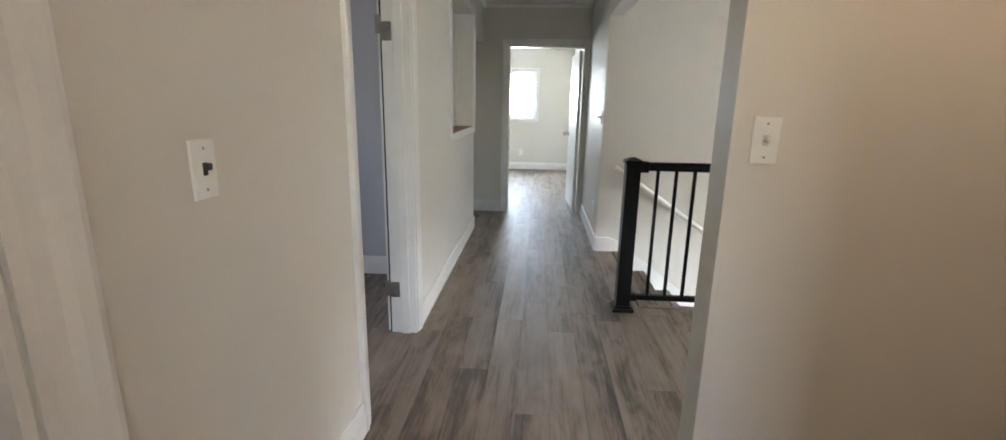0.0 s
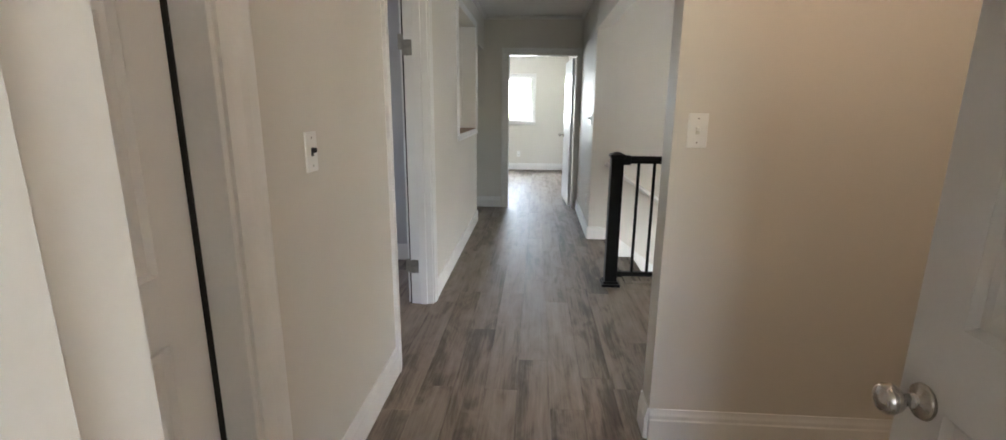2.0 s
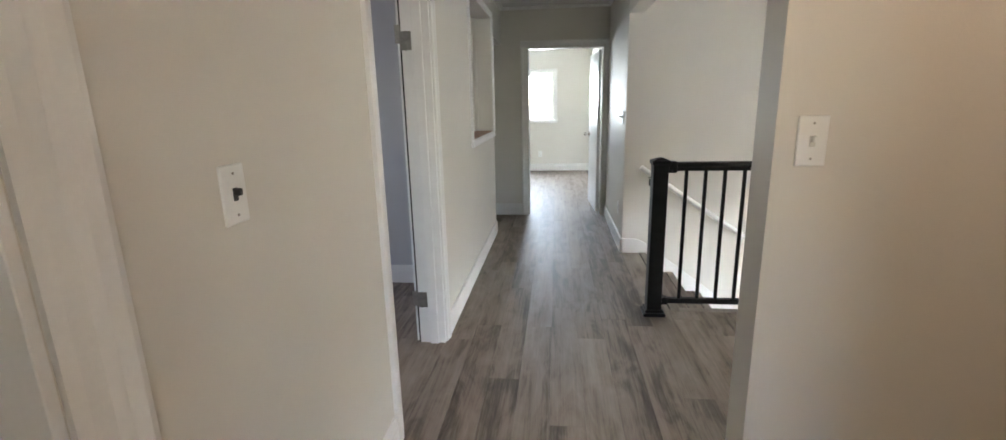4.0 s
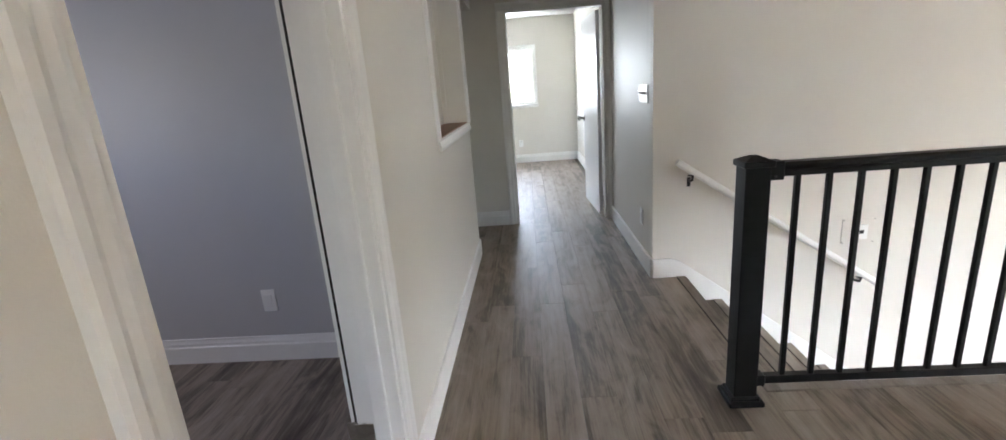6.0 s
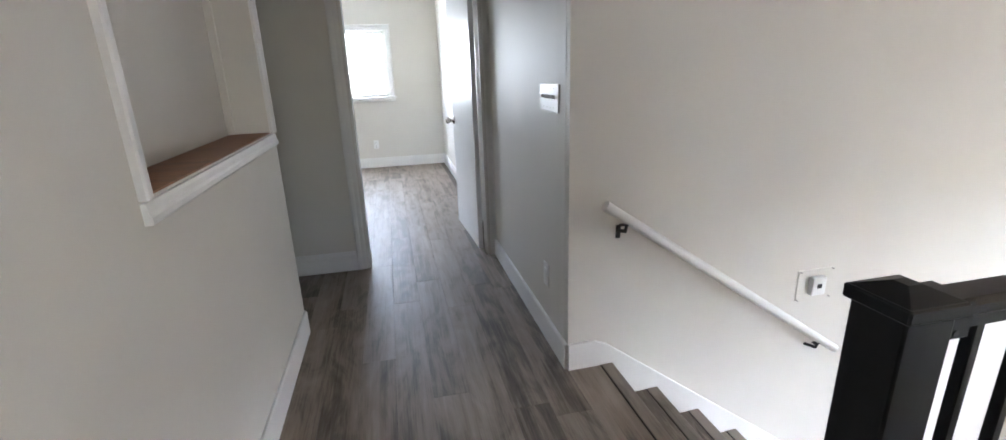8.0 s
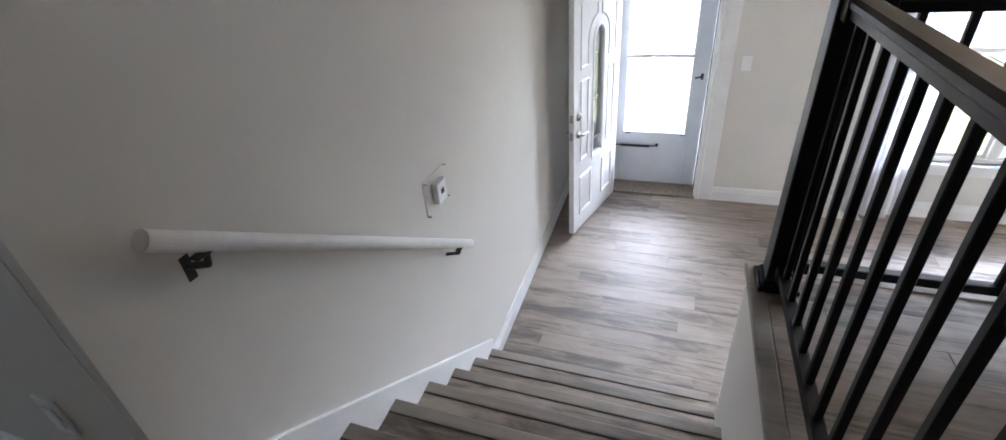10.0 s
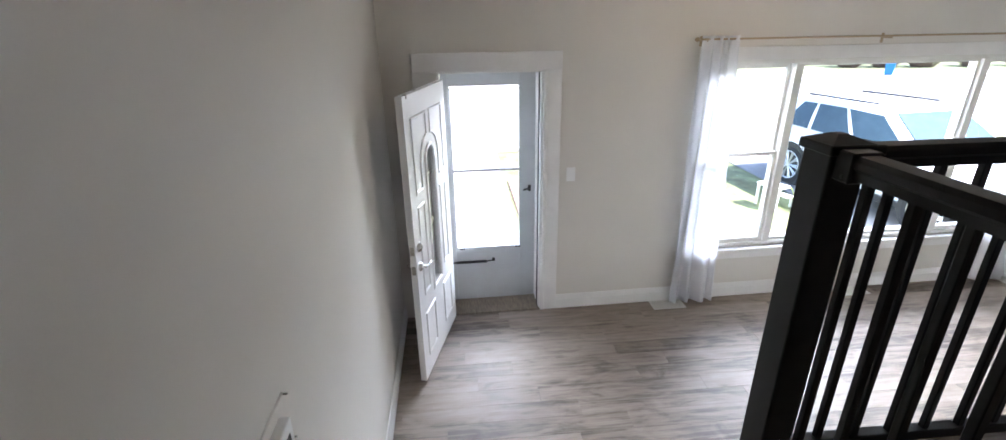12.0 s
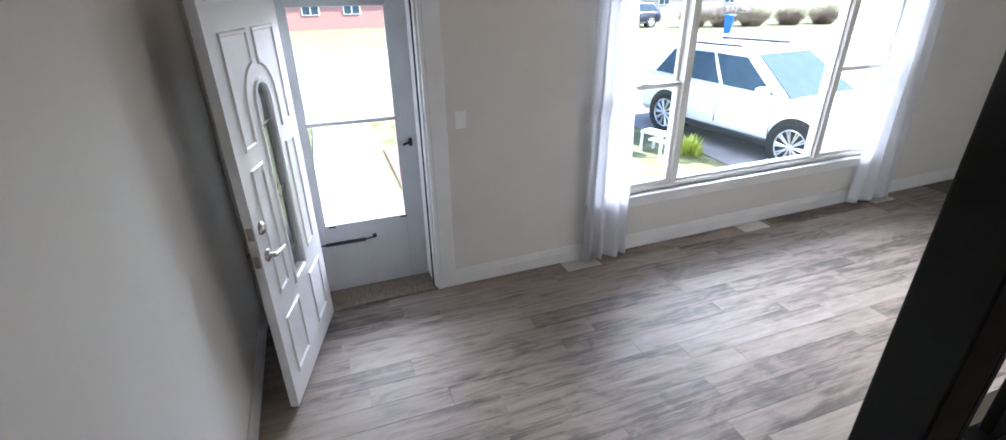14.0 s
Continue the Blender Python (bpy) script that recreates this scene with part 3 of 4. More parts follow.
part("side", boxes((3.945, 3.983, 0.003, ND, 1.0, 2.15)), PAINT, niche)
part("side", boxes((5.192, 5.23, 0.003, ND, 1.0, 2.15)), TRIM, niche)
part("top", boxes((3.945, 5.23, 0.143, ND, 2.112, 2.15)), PAINT, niche)
part("shelf", box(bmesh.new(), 3.98, 5.195, 0.002, ND, 1.03, 1.066, 0.003), SILLWOOD, niche, "bare reddish-brown wooden shelf")

# solid near-black strip gives the hinge side its gap shade by colour
part("gap", boxes((2.806, 2.8195, 0.1425, 0.150, 0.0, 1.92)), GAP, bpy.data.objects["door_trim"], "dark strip at the hinges, shade of the gap put into its colour")
part("stop", box(bmesh.new(), 2.790, 2.8045, 0.035, 0.082, 0, 1.90, 0.002), TRIM, bpy.data.objects["door_trim"])
for z in (0.262, 1.64):
    hinge(pose(2.8025, 0.120, z, 0, 0, 90), bpy.data.objects["door_trim"])
# doors of the upper storey
w = 0.76
d1 = panel_door("panel_door", pose(LX - 0.128, 2.984, 0.008, 0, 0, 97), w, 1.90, "white panel door swung fully open into the small room", six_panels(w, 1.90), knob_z=0.9)
for z in (0.26, 1.665):
    hinge(pose(-0.004, 0.034 / 2, z, 0, 0, 90), d1)
d2 = panel_door("panel_door", pose(LX - 0.085, 0.25, 0.008, 0, 0, 90), 0.674, 1.90, "white six-panel closet door, closed", six_panels(0.674, 1.90), knob_z=0)
d3 = panel_door("panel_door", pose(0.742, 6.42, 0.008, 0, 0, 93), 0.80, 1.89, "flush white bedroom door standing open against the wall", [], knob_z=0.9)
d4 = panel_door("panel_door", pose(0.93, 0.06, 0.008, 0, 0, 85.0), 0.74, 1.90, "white six-panel door standing open by the doorway", six_panels(0.74, 1.90), knob_z=0.80)

# near-black sheet: the closet's shade put into a flat colour
tagged(part("closet_dark_sheet", boxes((0.062, 0.764, 0.126, 0.138, 0, 1.912)), GAP, None), "flat dark sheet behind the closet door, shade put into its colour", "closet", "", "structure").matrix_world = WW
# near-black strip on the jamb paints in the shaded gap beside the door
part("gap", boxes((0.757, 0.7635, 0.076, 0.125, 0, 1.912)), GAP, bpy.data.objects["door_trim.001"], "dark strip on the jamb, painted shade of the gap beside the closet door")
# plates
switch_plate("light_switch", WW @ pose(1.175, 0, 1.166), "white plastic plate with a dark toggle switch", tog=BLACKP)
switch_plate("light_switch", pose(0.824, 1.69, 1.226), "white plastic plate with a white toggle switch", w=0.068)
switch_plate("light_switch", pose(RX, 5.0, 1.185, 0, 0, -90), "brushed metal plate with four toggle switches", w=0.245, h=0.114, n=4, mat=PLATEM, tog=PLATE)
switch_plate("power_outlet", pose(RX, 5.06, 0.345, 0, 0, -90), "white plastic wall outlet", kind="rocker")
switch_plate("power_outlet", pose(-1.32, 3.93, 0.335), "white plastic wall outlet", kind="rocker")
switch_plate("power_outlet", pose(-0.09, 10.24, 0.33), "white plastic wall outlet", kind="outlet")
switch_plate("power_outlet", pose(0.885, 7.9, 0.33, 0, 0, -90), "white plastic wall outlet", kind="outlet")
# chime box on the stair wall
ch = thing("thermostat", NS @ pose(1.30, 0, 0.238), "white wall thermostat on a larger mounting plate", "thermostat")
part("mounting_plate", box(bmesh.new(), -0.10, 0.10, -0.006, 0.002, -0.08, 0.08, 0.002), PAINT, ch)
part("body", box(bmesh.new(), -0.035, 0.045, -0.034, -0.005, -0.05, 0.045, 0.004, seg=2), PLATE, ch)
part("display", boxes((-0.008, 0.020, -0.0355, -0.033, -0.012, 0.012), bevel=0.001), BLACKP, ch, "small dark display")
for x, z in ((-0.095, 0.075), (0.095, 0.075), (-0.095, -0.075), (0.095, -0.075)):
    part("screw", tube(bmesh.new(), (x, 0, z), (x, -0.018, z), 0.003, 8), STEEL, ch)

# bedroom window
bw = thing("window_1", pose(-2.3, 10.24, 0), "white framed bedroom window, overbright daylight outside", "window", "", "structure")
cz = casing("window_trim", pose(-2.3, 10.24, 0), 1.42, 2.48, 0.99, 1.88, 0.10, "window trim", "white moulded window casing", "lrtb", 0.85)
for s in ((1.436, 1.475, 0.05, 0.09, 0.99, 1.864), (2.425, 2.464, 0.05, 0.09, 0.99, 1.864), (1.475, 2.425, 0.05, 0.09, 1.825, 1.864), (1.475, 2.425, 0.05, 0.09, 0.99, 1.03)):
    part("window_frame", box(bmesh.new(), *s, 0.003), VINYL, bw)
part("blind_rail", box(bmesh.new(), 1.48, 2.42, 0.02, 0.045, 1.04, 1.058, 0.003), VINYL, bw)
part("window_sill", box(bmesh.new(), 1.34, 2.56, -0.05, 0.06, 0.965, 0.99, 0.004), TRIM, bw)

# ---- front wall of the living room ----
ent = thing("door_trim", WF, "wide flat white casing of the front door", "door trim", "", "structure")
part("side_casing", box(bmesh.new(), 0.231, 0.413, -0.018, 0.002, LOW, 0.882, 0.002), TRIM, ent)
part("side_casing", box(bmesh.new(), 1.229, 1.374, -0.018, 0.002, LOW, 0.882, 0.002), TRIM, ent)
part("side_bead", box(bmesh.new(), 1.229, 1.262, -0.026, -0.016, LOW, 0.882, 0.004), TRIM, ent)
part("head_casing", box(bmesh.new(), 0.231, 1.374, -0.0185, 0.002, 0.883, 1.018, 0.002), TRIM, ent)
part("jamb", box(bmesh.new(), 0.413, 0.429, -0.004, 0.25, LOW, 0.882, 0.002), TRIM, ent)
part("jamb", box(bmesh.new(), 1.213, 1.229, -0.004, 0.25, LOW, 0.882, 0.002), TRIM, ent)
part("jamb", box(bmesh.new(), 0.429, 1.213, -0.004, 0.25, 0.866, 0.883, 0.002), TRIM, ent)
part("weather_strip", box(bmesh.new(), 1.204, 1.213, 0.05, 0.07, LOW, 0.866, 0.002), BLACKP, ent, "dark worn weather strip")
part("threshold", box(bmesh.new(), 0.415, 1.227, -0.02, 0.33, LOW - 0.02, LOW + 0.018, 0.004), TILEB, ent, "worn wooden threshold")

st = thing("storm_door", WF @ pose(0, 0.225, LOW), "grey-white metal storm door with two glass panes", "door")
X0, X1, G0, G1 = 0.432, 1.210, 0.489, 1.081
H = 2.115
part("stile", box(bmesh.new(), X0, G0, 0, 0.03, 0.03, H, 0.003), STORM, st)
part("stile", box(bmesh.new(), G1, X1, 0, 0.03, 0.03, H, 0.003), STORM, st)
part("top_rail", box(bmesh.new(), G0, G1, 0, 0.03, 2.0, H, 0.003), STORM, st)
part("kick_panel", box(bmesh.new(), G0, G1, 0.001, 0.029, 0.03, 0.56, 0.003), STORM, st)
part("mid_rail", box(bmesh.new(), G0, G1, 0.002, 0.028, 1.275, 1.302, 0.003), STORM, st)
for z0, z1 in ((0.56, 1.275), (1.302, 2.0)):
    p = part("pane", boxes((G0, G1, 0.012, 0.017, z0, z1)), GLASS, st)
    p.visible_shadow = False
    for s in ((G0, G0 + 0.012, z0, z1), (G1 - 0.012, G1, z0, z1)):
        part("glazing_bead", box(bmesh.new(), s[0], s[1], -0.004, 0.012, s[2], s[3], 0.002), STORM, st)
for x in (G0 + 0.03, G1 - 0.05):
    part("pane_clip", box(bmesh.new(), x, x + 0.05, -0.008, 0.0, 0.543, 0.555, 0.002), BLACKP, st)
bm = tube(bmesh.new(), (0.48, -0.035, 0.428), (0.76, -0.035, 0.428), 0.013, 14)
tube(bm, (0.76, -0.035, 0.428), (0.83, -0.030, 0.436), 0.006, 10)
tube(bm, (0.43, -0.03, 0.428), (0.48, -0.035, 0.428), 0.006, 10)
box(bm, 0.815, 0.84, -0.036, 0.0, 0.426, 0.446, 0.002)
part("door_closer", bm, BLACKP, st, "black pneumatic door closer")
bm = box(bmesh.new(), 1.148, 1.172, -0.022, 0.0, 1.085, 1.14, 0.004)
tube(bm, (1.16, -0.03, 1.12), (1.10, -0.045, 1.105), 0.008, 10)
part("latch", bm, BLACKP, st, "black lever latch")
part("bottom_sweep", box(bmesh.new(), X0 + 0.01, X1 - 0.01, 0.004, 0.026, 0.019, 0.032, 0.002), STORM, st)


def ring(bm, loop, y0, y1, grow):
    """A raised moulding that follows a closed loop of (x, z)."""
    n = len(loop)
    cx, cz = sum(p[0] for p in loop) / n, sum(p[1] for p in loop) / n
    def off(f):
        out = []
        for i in range(n):
            (ax, az), (bx, bz), (dx, dz) = loop[i - 1], loop[i], loop[(i + 1) % n]
            t1, t2 = Vector((bx - ax, bz - az)).normalized(), Vector((dx - bx, dz - bz)).normalized()
            nn = Vector((t1.y + t2.y, -t1.x - t2.x))
            nn = nn.normalized() * min(1.5, 1 / max(0.3, nn.normalized().dot(Vector((t1.y, -t1.x)))))
            out.append((bx + nn.x * f, bz + nn.y * f))
        return out
    rows = [[bm.verts.new((x, y, z)) for x, z in off(f)] for f, y in ((0, y0), (grow * 0.25, y1), (grow * 0.7, y1), (grow, y0))]
    for a, b in zip(rows, rows[1:]):
        for i in range(n):
            bm.faces.new((a[i], a[(i + 1) % n], b[(i + 1) % n], b[i]))


ed = thing("front_door", pose(4.935, 4.430, LOW + 0.02, 0, 0, 165.5), "white steel front door with arched leaded glass, standing open", "door")
W, H, T = 0.88, 2.06, 0.044
gx, gr, gz0, gz1 = 0.44, 0.084, 0.62, 1.58
arch = [(gx - gr, gz0), (gx + gr, gz0)] + [(gx + gr * math.cos(a), gz1 + gr * math.sin(a)) for a in (math.pi * i / 12 for i in range(13))]
bm = bmesh.new()
outer = [(0, 0), (W, 0), (W, H), (0, H)]
es = []
for loop in (outer, arch):
    vs = [bm.verts.new((x, 0, z)) for x, z in loop]
    es += [bm.edges.new((vs[i], vs[(i + 1) % len(vs)])) for i in range(len(vs))]
bmesh.ops.triangle_fill(bm, edges=es, use_beauty=True)
r = bmesh.ops.extrude_face_region(bm, geom=list(bm.faces))
for v in r["geom"]:
    if isinstance(v, bmesh.types.BMVert):
        v.co.y = T
part("leaf", bm, DOORW, ed)
for y0, y1 in ((0.001, -0.010), (T - 0.001, T + 0.010)):
    bm = bmesh.new()
    ring(bm, arch, y0, y1, 0.034)
    part("glass_frame", bm, DOORW, ed)
    rects = [(0.10, 0.33, 0.15, 0.52), (0.55, 0.78, 0.15, 0.52), (0.11, 0.26, 0.66, 1.33), (0.62, 0.77, 0.66, 1.33)]
    for x0, x1, z0, z1 in rects:
        bm = bmesh.new()
        ring(bm, [(x0, z0), (x1, z0), (x1, z1), (x0, z1)], y0, y0 + (y1 - y0) * 0.8, -0.026)
        part("panel_moulding", bm, DOORW, ed)
    for s in (-1, 1):
        curve = [(gx + s * 0.030, 1.92), (gx + s * 0.030, 1.75)]
        curve += [(gx + s * (0.03 + 0.155 * math.sin(a)), 1.575 + 0.17 * math.cos(a) + 0.005) for a in (math.pi / 2 * i / 6 for i in range(1, 7))]
        curve += [(gx + s * 0.185, 1.41), (gx + s * 0.335, 1.41), (gx + s * 0.335, 1.92)]
        bm = bmesh.new()
        ring(bm, curve if s < 0 else curve[::-1], y0, y0 + (y1 - y0) * 0.8, 0.024)
        part("panel_moulding", bm, DOORW, ed)
part("glass", boxes((gx - gr, gx + gr, T / 2 - 0.004, T / 2 + 0.004, gz0, gz1 + gr)), LEAD, ed, "bevelled leaded glass")
bm = bmesh.new()
for z in (0.75, 1.11, 1.47):
    box(bm, gx - gr, gx + gr, T / 2 - 0.007, T / 2 + 0.007, z - 0.003, z + 0.003)
for x in (-0.045, 0.045):
    box(bm, gx + x - 0.003, gx + x + 0.003, T / 2 - 0.0065, T / 2 + 0.0065, 0.75, 1.47)
tube(bm, (gx, T / 2 - 0.008, 1.11), (gx, T / 2 + 0.008, 1.11), 0.035, 4)
part("came", bm, STEEL, ed, "lead came bars in the glass")
part("deadbolt", lathe(bmesh.new(), ((0.034, 0), (0.034, 0.006), (0.028, 0.012), (0.020, 0.022), (0.012, 0.024))), NICKEL, ed, "nickel deadbolt", pose(W - 0.07, T, 1.06, -90), True)
lv = part("lever_handle", lathe(bmesh.new(), ((0.033, 0), (0.033, 0.007), (0.026, 0.012), (0.012, 0.014), (0.011, 0.045), (0.005, 0.05))), NICKEL, ed, "satin nickel lever handle", pose(W - 0.07, T, 0.915, -90), True)
part("lever", tube(bmesh.new(), (0, 0, 0.043), (-0.115, 0.008, 0.045), 0.009, 12, 0.007), NICKEL, lv)
lv = part("lever_handle", lathe(bmesh.new(), ((0.033, 0), (0.033, 0.007), (0.026, 0.012), (0.012, 0.014), (0.011, 0.045), (0.005, 0.05))), NICKEL, ed, "satin nickel lever handle", pose(W - 0.07, 0, 0.915, 90), True)
part("lever", tube(bmesh.new(), (0, 0, 0.043), (-0.115, -0.008, 0.045), 0.009, 12, 0.007), NICKEL, lv)
for z in (0.915, 1.06):
    part("edge_plate", boxes((W - 0.001, W + 0.003, T / 2 - 0.014, T / 2 + 0.014, z - 0.032, z + 0.032), bevel=0.001), STEEL, ed)
part("top_clip", boxes((0.55, 0.58, -0.004, 0.02, H - 0.03, H + 0.004), (0.80, 0.82, T - 0.02, T + 0.004, H - 0.02, H + 0.005), bevel=0.001), STEEL, ed)

# picture window
pw = thing("window_2", WF, "white vinyl picture window flanked by two double-hung windows", "window", "", "structure")
A0, A1, B0, B1, Z0, Z1 = 2.57, 5.80, 3.36, 5.06, -0.745, 0.915


def frame_rect(x0, x1, z0, z1, w, y0, y1, name, parent, mat=VINYL):
    for s in ((x0, x0 + w, z0, z1), (x1 - w, x1, z0, z1), (x0 + w, x1 - w, z0, z0 + w), (x0 + w, x1 - w, z1 - w, z1)):
        part(name, box(bmesh.new(), s[0], s[1], y0, y1, s[2], s[3], 0.003), mat, parent)


frame_rect(A0 + 0.002, A1 - 0.002, Z0 + 0.002, Z1 - 0.002, 0.035, 0.02, 0.16, "window_frame", pw)
for x in (B0, B1):
    part("mullion", box(bmesh.new(), x - 0.035, x + 0.035, 0.022, 0.15, Z0 + 0.037, Z1 - 0.037, 0.004), VINYL, pw)
frame_rect(B0 + 0.036, B1 - 0.036, Z0 + 0.038, Z1 - 0.038, 0.022, 0.05, 0.10, "window_frame", pw)
g = part("pane", boxes((B0 + 0.058, B1 - 0.058, 0.07, 0.076, Z0 + 0.06, Z1 - 0.06)), GLASS, pw)
g.visible_shadow = False
for x0, x1 in ((A0 + 0.038, B0 - 0.036), (B1 + 0.036, A1 - 0.038)):
    mid = 0.125
    for z0, z1, y in ((Z0 + 0.038, mid + 0.02, 0.045), (mid - 0.02, Z1 - 0.038, 0.085)):
        sash = part("sash", boxes((x0, x0 + 0.03, y, y + 0.035, z0, z1), (x1 - 0.03, x1, y, y + 0.035, z0, z1), (x0 + 0.03, x1 - 0.03, y, y + 0.035, z0, z0 + 0.035), (x0 + 0.03, x1 - 0.03, y, y + 0.035, z1 - 0.035, z1), bevel=0.002), VINYL, pw)
        g = part("pane", boxes((x0 + 0.03, x1 - 0.03, y + 0.015, y + 0.02, z0 + 0.035, z1 - 0.035)), GLASS, sash)
        g.visible_shadow = False
    part("sash_lock", box(bmesh.new(), (x0 + x1) / 2 - 0.03, (x0 + x1) / 2 + 0.03, 0.030, 0.046, mid + 0.018, mid + 0.034, 0.004), VINYL, pw)
part("window_sill", box(bmesh.new(), A0 - 0.09, A1 + 0.09, -0.045, 0.02, Z0 - 0.028, Z0, 0.004), TRIM, pw)
part("apron", box(bmesh.new(), A0 - 0.07, A1 + 0.07, -0.016, 0.002, Z0 - 0.105, Z0 - 0.028, 0.003), TRIM, pw)
part("head_casing", box(bmesh.new(), A0 - 0.08, A1 + 0.08, -0.018, 0.002, Z1, Z1 + 0.10, 0.003), TRIM, pw)
part("side_casing", box(bmesh.new(), A0 - 0.08, A0, -0.0175, 0.002, Z0, Z1, 0.003), TRIM, pw)
part("side_casing", box(bmesh.new(), A1, A1 + 0.08, -0.0175, 0.002, Z0, Z1, 0.003), TRIM, pw)

rod = thing("curtain_rod", WF, "slim brass-toned curtain rod on brackets", "curtain rod")
part("pole", tube(bmesh.new(), (2.40, -0.10, 1.08), (6.42, -0.10, 1.08), 0.008, 12), BRASS, rod)
for x in (2.39, 6.43):
    part("finial", lathe(bmesh.new(), ((0.006, -0.02), (0.014, -0.012), (0.018, 0), (0.014, 0.012), (0.006, 0.02)), 14, pose(x, -0.10, 1.08, 0, 90)), BRASS, rod, "", None, True)
for x in (2.47, 4.0, 6.3):
    bm = tube(bmesh.new(), (x, -0.10, 1.066), (x, 0, 1.066), 0.005, 8)
    box(bm, x - 0.012, x + 0.012, -0.004, 0.0, 1.025, 1.10, 0.001)
    part("bracket", bm, BRASS, rod)


def curtain(x0t, x1t, x0b, x1b, zb, folds, seed):
    """A gathered sheer panel: folds narrow at the rod and open towards the hem."""
    rnd = random.Random(seed)
    nx, nz = folds * 10, 40
    ph = [rnd.uniform(-0.5, 0.5) for _ in range(folds + 1)]
    bm = bmesh.new()
    grid = []
    for j in range(nz + 1):
        f = j / nz
        z = 1.105 + (zb - 1.105) * f
        row = []
        for i in range(nx + 1):
            u = i / nx
            a = ph[int(u * folds)]
            b = ph[min(folds, int(u * folds) + 1)]
            p = a + (b - a) * (u * folds % 1)
            x = (x0t + (x1t - x0t) * u) * (1 - f ** 1.3) + (x0b + (x1b - x0b) * u) * f ** 1.3
            amp = 0.020 + 0.018 * f
            y = -0.10 + amp * math.sin(2 * math.pi * (u * folds + 0.35 * p * f)) + 0.010 * math.sin(9 * u + 5 * f + p)
            if j < 2:
                y = -0.10 + 0.014 * math.sin(2 * math.pi * u * folds)
            row.append(bm.verts.new((x + 0.012 * math.sin(4 * f + 6 * p), y, z)))
        grid.append(row)
    for j in range(nz):
        for i in range(nx):
            bm.faces.new((grid[j][i], grid[j][i + 1], grid[j + 1][i + 1], grid[j + 1][i]))
    ob = part("curtain", bm, SHEER, smooth=True)
    ob.matrix_world = WF
    so = ob.modifiers.new("thickness", "SOLIDIFY")
    so.thickness = 0.0015
    return tagged(ob, "sheer white voile curtain hanging gathered to the floor", "curtain", "curtains at the picture window")


curtain(2.44, 2.73, 2.41, 2.86, LOW + 0.03, 4, 1)
curtain(5.58, 5.96, 5.53, 6.16, LOW + 0.03, 4, 2)


def floor_vent(m, label="cream metal floor register"):
    th = thing("floor_vent", m, label, "floor vent", "floor registers under the window")
    frame_rect(-0.155, 0.155, -0.075, 0.075, 0.018, -0.004, 0.0, "rim", th, VENT)
    part("duct", boxes((-0.138, 0.138, -0.0005, 0.0, -0.058, 0.058)), GAP, th)
    for i in range(18):
        x = -0.130 + i * 0.0153
        part("slat", boxes((x - 0.0062, x + 0.0062, -0.003, -0.0005, -0.056, 0.056)), VENT, th)
    return th


for v in (2.42, 4.27, 6.02):
    floor_vent(WF @ pose(v, -0.10, LOW + 0.0045, -90))
switch_plate("light_switch", WF @ pose(1.475, 0, 0.035), "white rocker light switch by the front door", kind="rocker", w=0.075, h=0.12)
floor_vent(pose(1.58, 1.575, 0.0045, -90), "cream metal floor register by the baseboard")


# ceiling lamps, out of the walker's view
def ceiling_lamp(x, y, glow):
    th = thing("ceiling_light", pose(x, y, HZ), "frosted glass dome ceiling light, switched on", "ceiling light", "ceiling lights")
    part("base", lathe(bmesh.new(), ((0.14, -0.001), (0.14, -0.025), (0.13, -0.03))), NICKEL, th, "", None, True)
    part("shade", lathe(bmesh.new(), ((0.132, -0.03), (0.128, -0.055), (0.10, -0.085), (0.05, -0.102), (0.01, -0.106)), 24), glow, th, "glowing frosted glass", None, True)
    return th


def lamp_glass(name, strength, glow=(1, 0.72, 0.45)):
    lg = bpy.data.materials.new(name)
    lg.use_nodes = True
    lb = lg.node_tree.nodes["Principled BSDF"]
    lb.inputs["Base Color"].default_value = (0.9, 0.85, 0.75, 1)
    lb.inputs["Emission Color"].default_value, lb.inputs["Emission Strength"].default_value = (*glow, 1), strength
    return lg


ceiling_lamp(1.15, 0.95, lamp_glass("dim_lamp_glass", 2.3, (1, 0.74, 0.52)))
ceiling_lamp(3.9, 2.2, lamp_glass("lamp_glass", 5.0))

# ---- outdoors ----
GZ = -1.80
gr_ = part("ground", boxes((5.6, 400, -400, 400, GZ - 0.5, GZ), (-400, 5.9, -400, -3.4, GZ - 0.5, GZ), (-400, 5.9, 11.0, 400, GZ - 0.5, GZ)), GRASS)
tagged(gr_, "patchy spring lawn", "ground", "", "structure")
wk = thing("pavement", pose(0, 0, GZ), "pale concrete slab walk to the front door", "walkway", "", "structure")
for i in range(6):
    part("slab", box(bmesh.new(), 6.18 + i * 1.15, 7.315 + i * 1.15, 3.45 - 0.01 * i, 4.55, 0, 0.04, 0.008), CONC, wk)
for y0, y1 in ((2.75, 3.36), (4.57, 5.2)):
    bed = part("garden_bed", box(bmesh.new(), 6.2, 10.6, y0, y1, GZ - 0.05, GZ + 0.025, 0.02, seg=2), MULCH)
    tagged(bed, "bare brown mulch bed beside the walk", "garden bed", "", "structure")
stp = part("entry_step", box(bmesh.new(), 5.24, 6.16, 3.2, 4.8, GZ, LOW - 0.12, 0.01), CONC)
tagged(stp, "concrete entry step at the front door", "step", "", "structure")
rd = part("road", boxes((13.1, 25.0, -300, 300, GZ, GZ + 0.012)), ASPH)
tagged(rd, "sun-bleached grey asphalt street", "road", "", "structure")
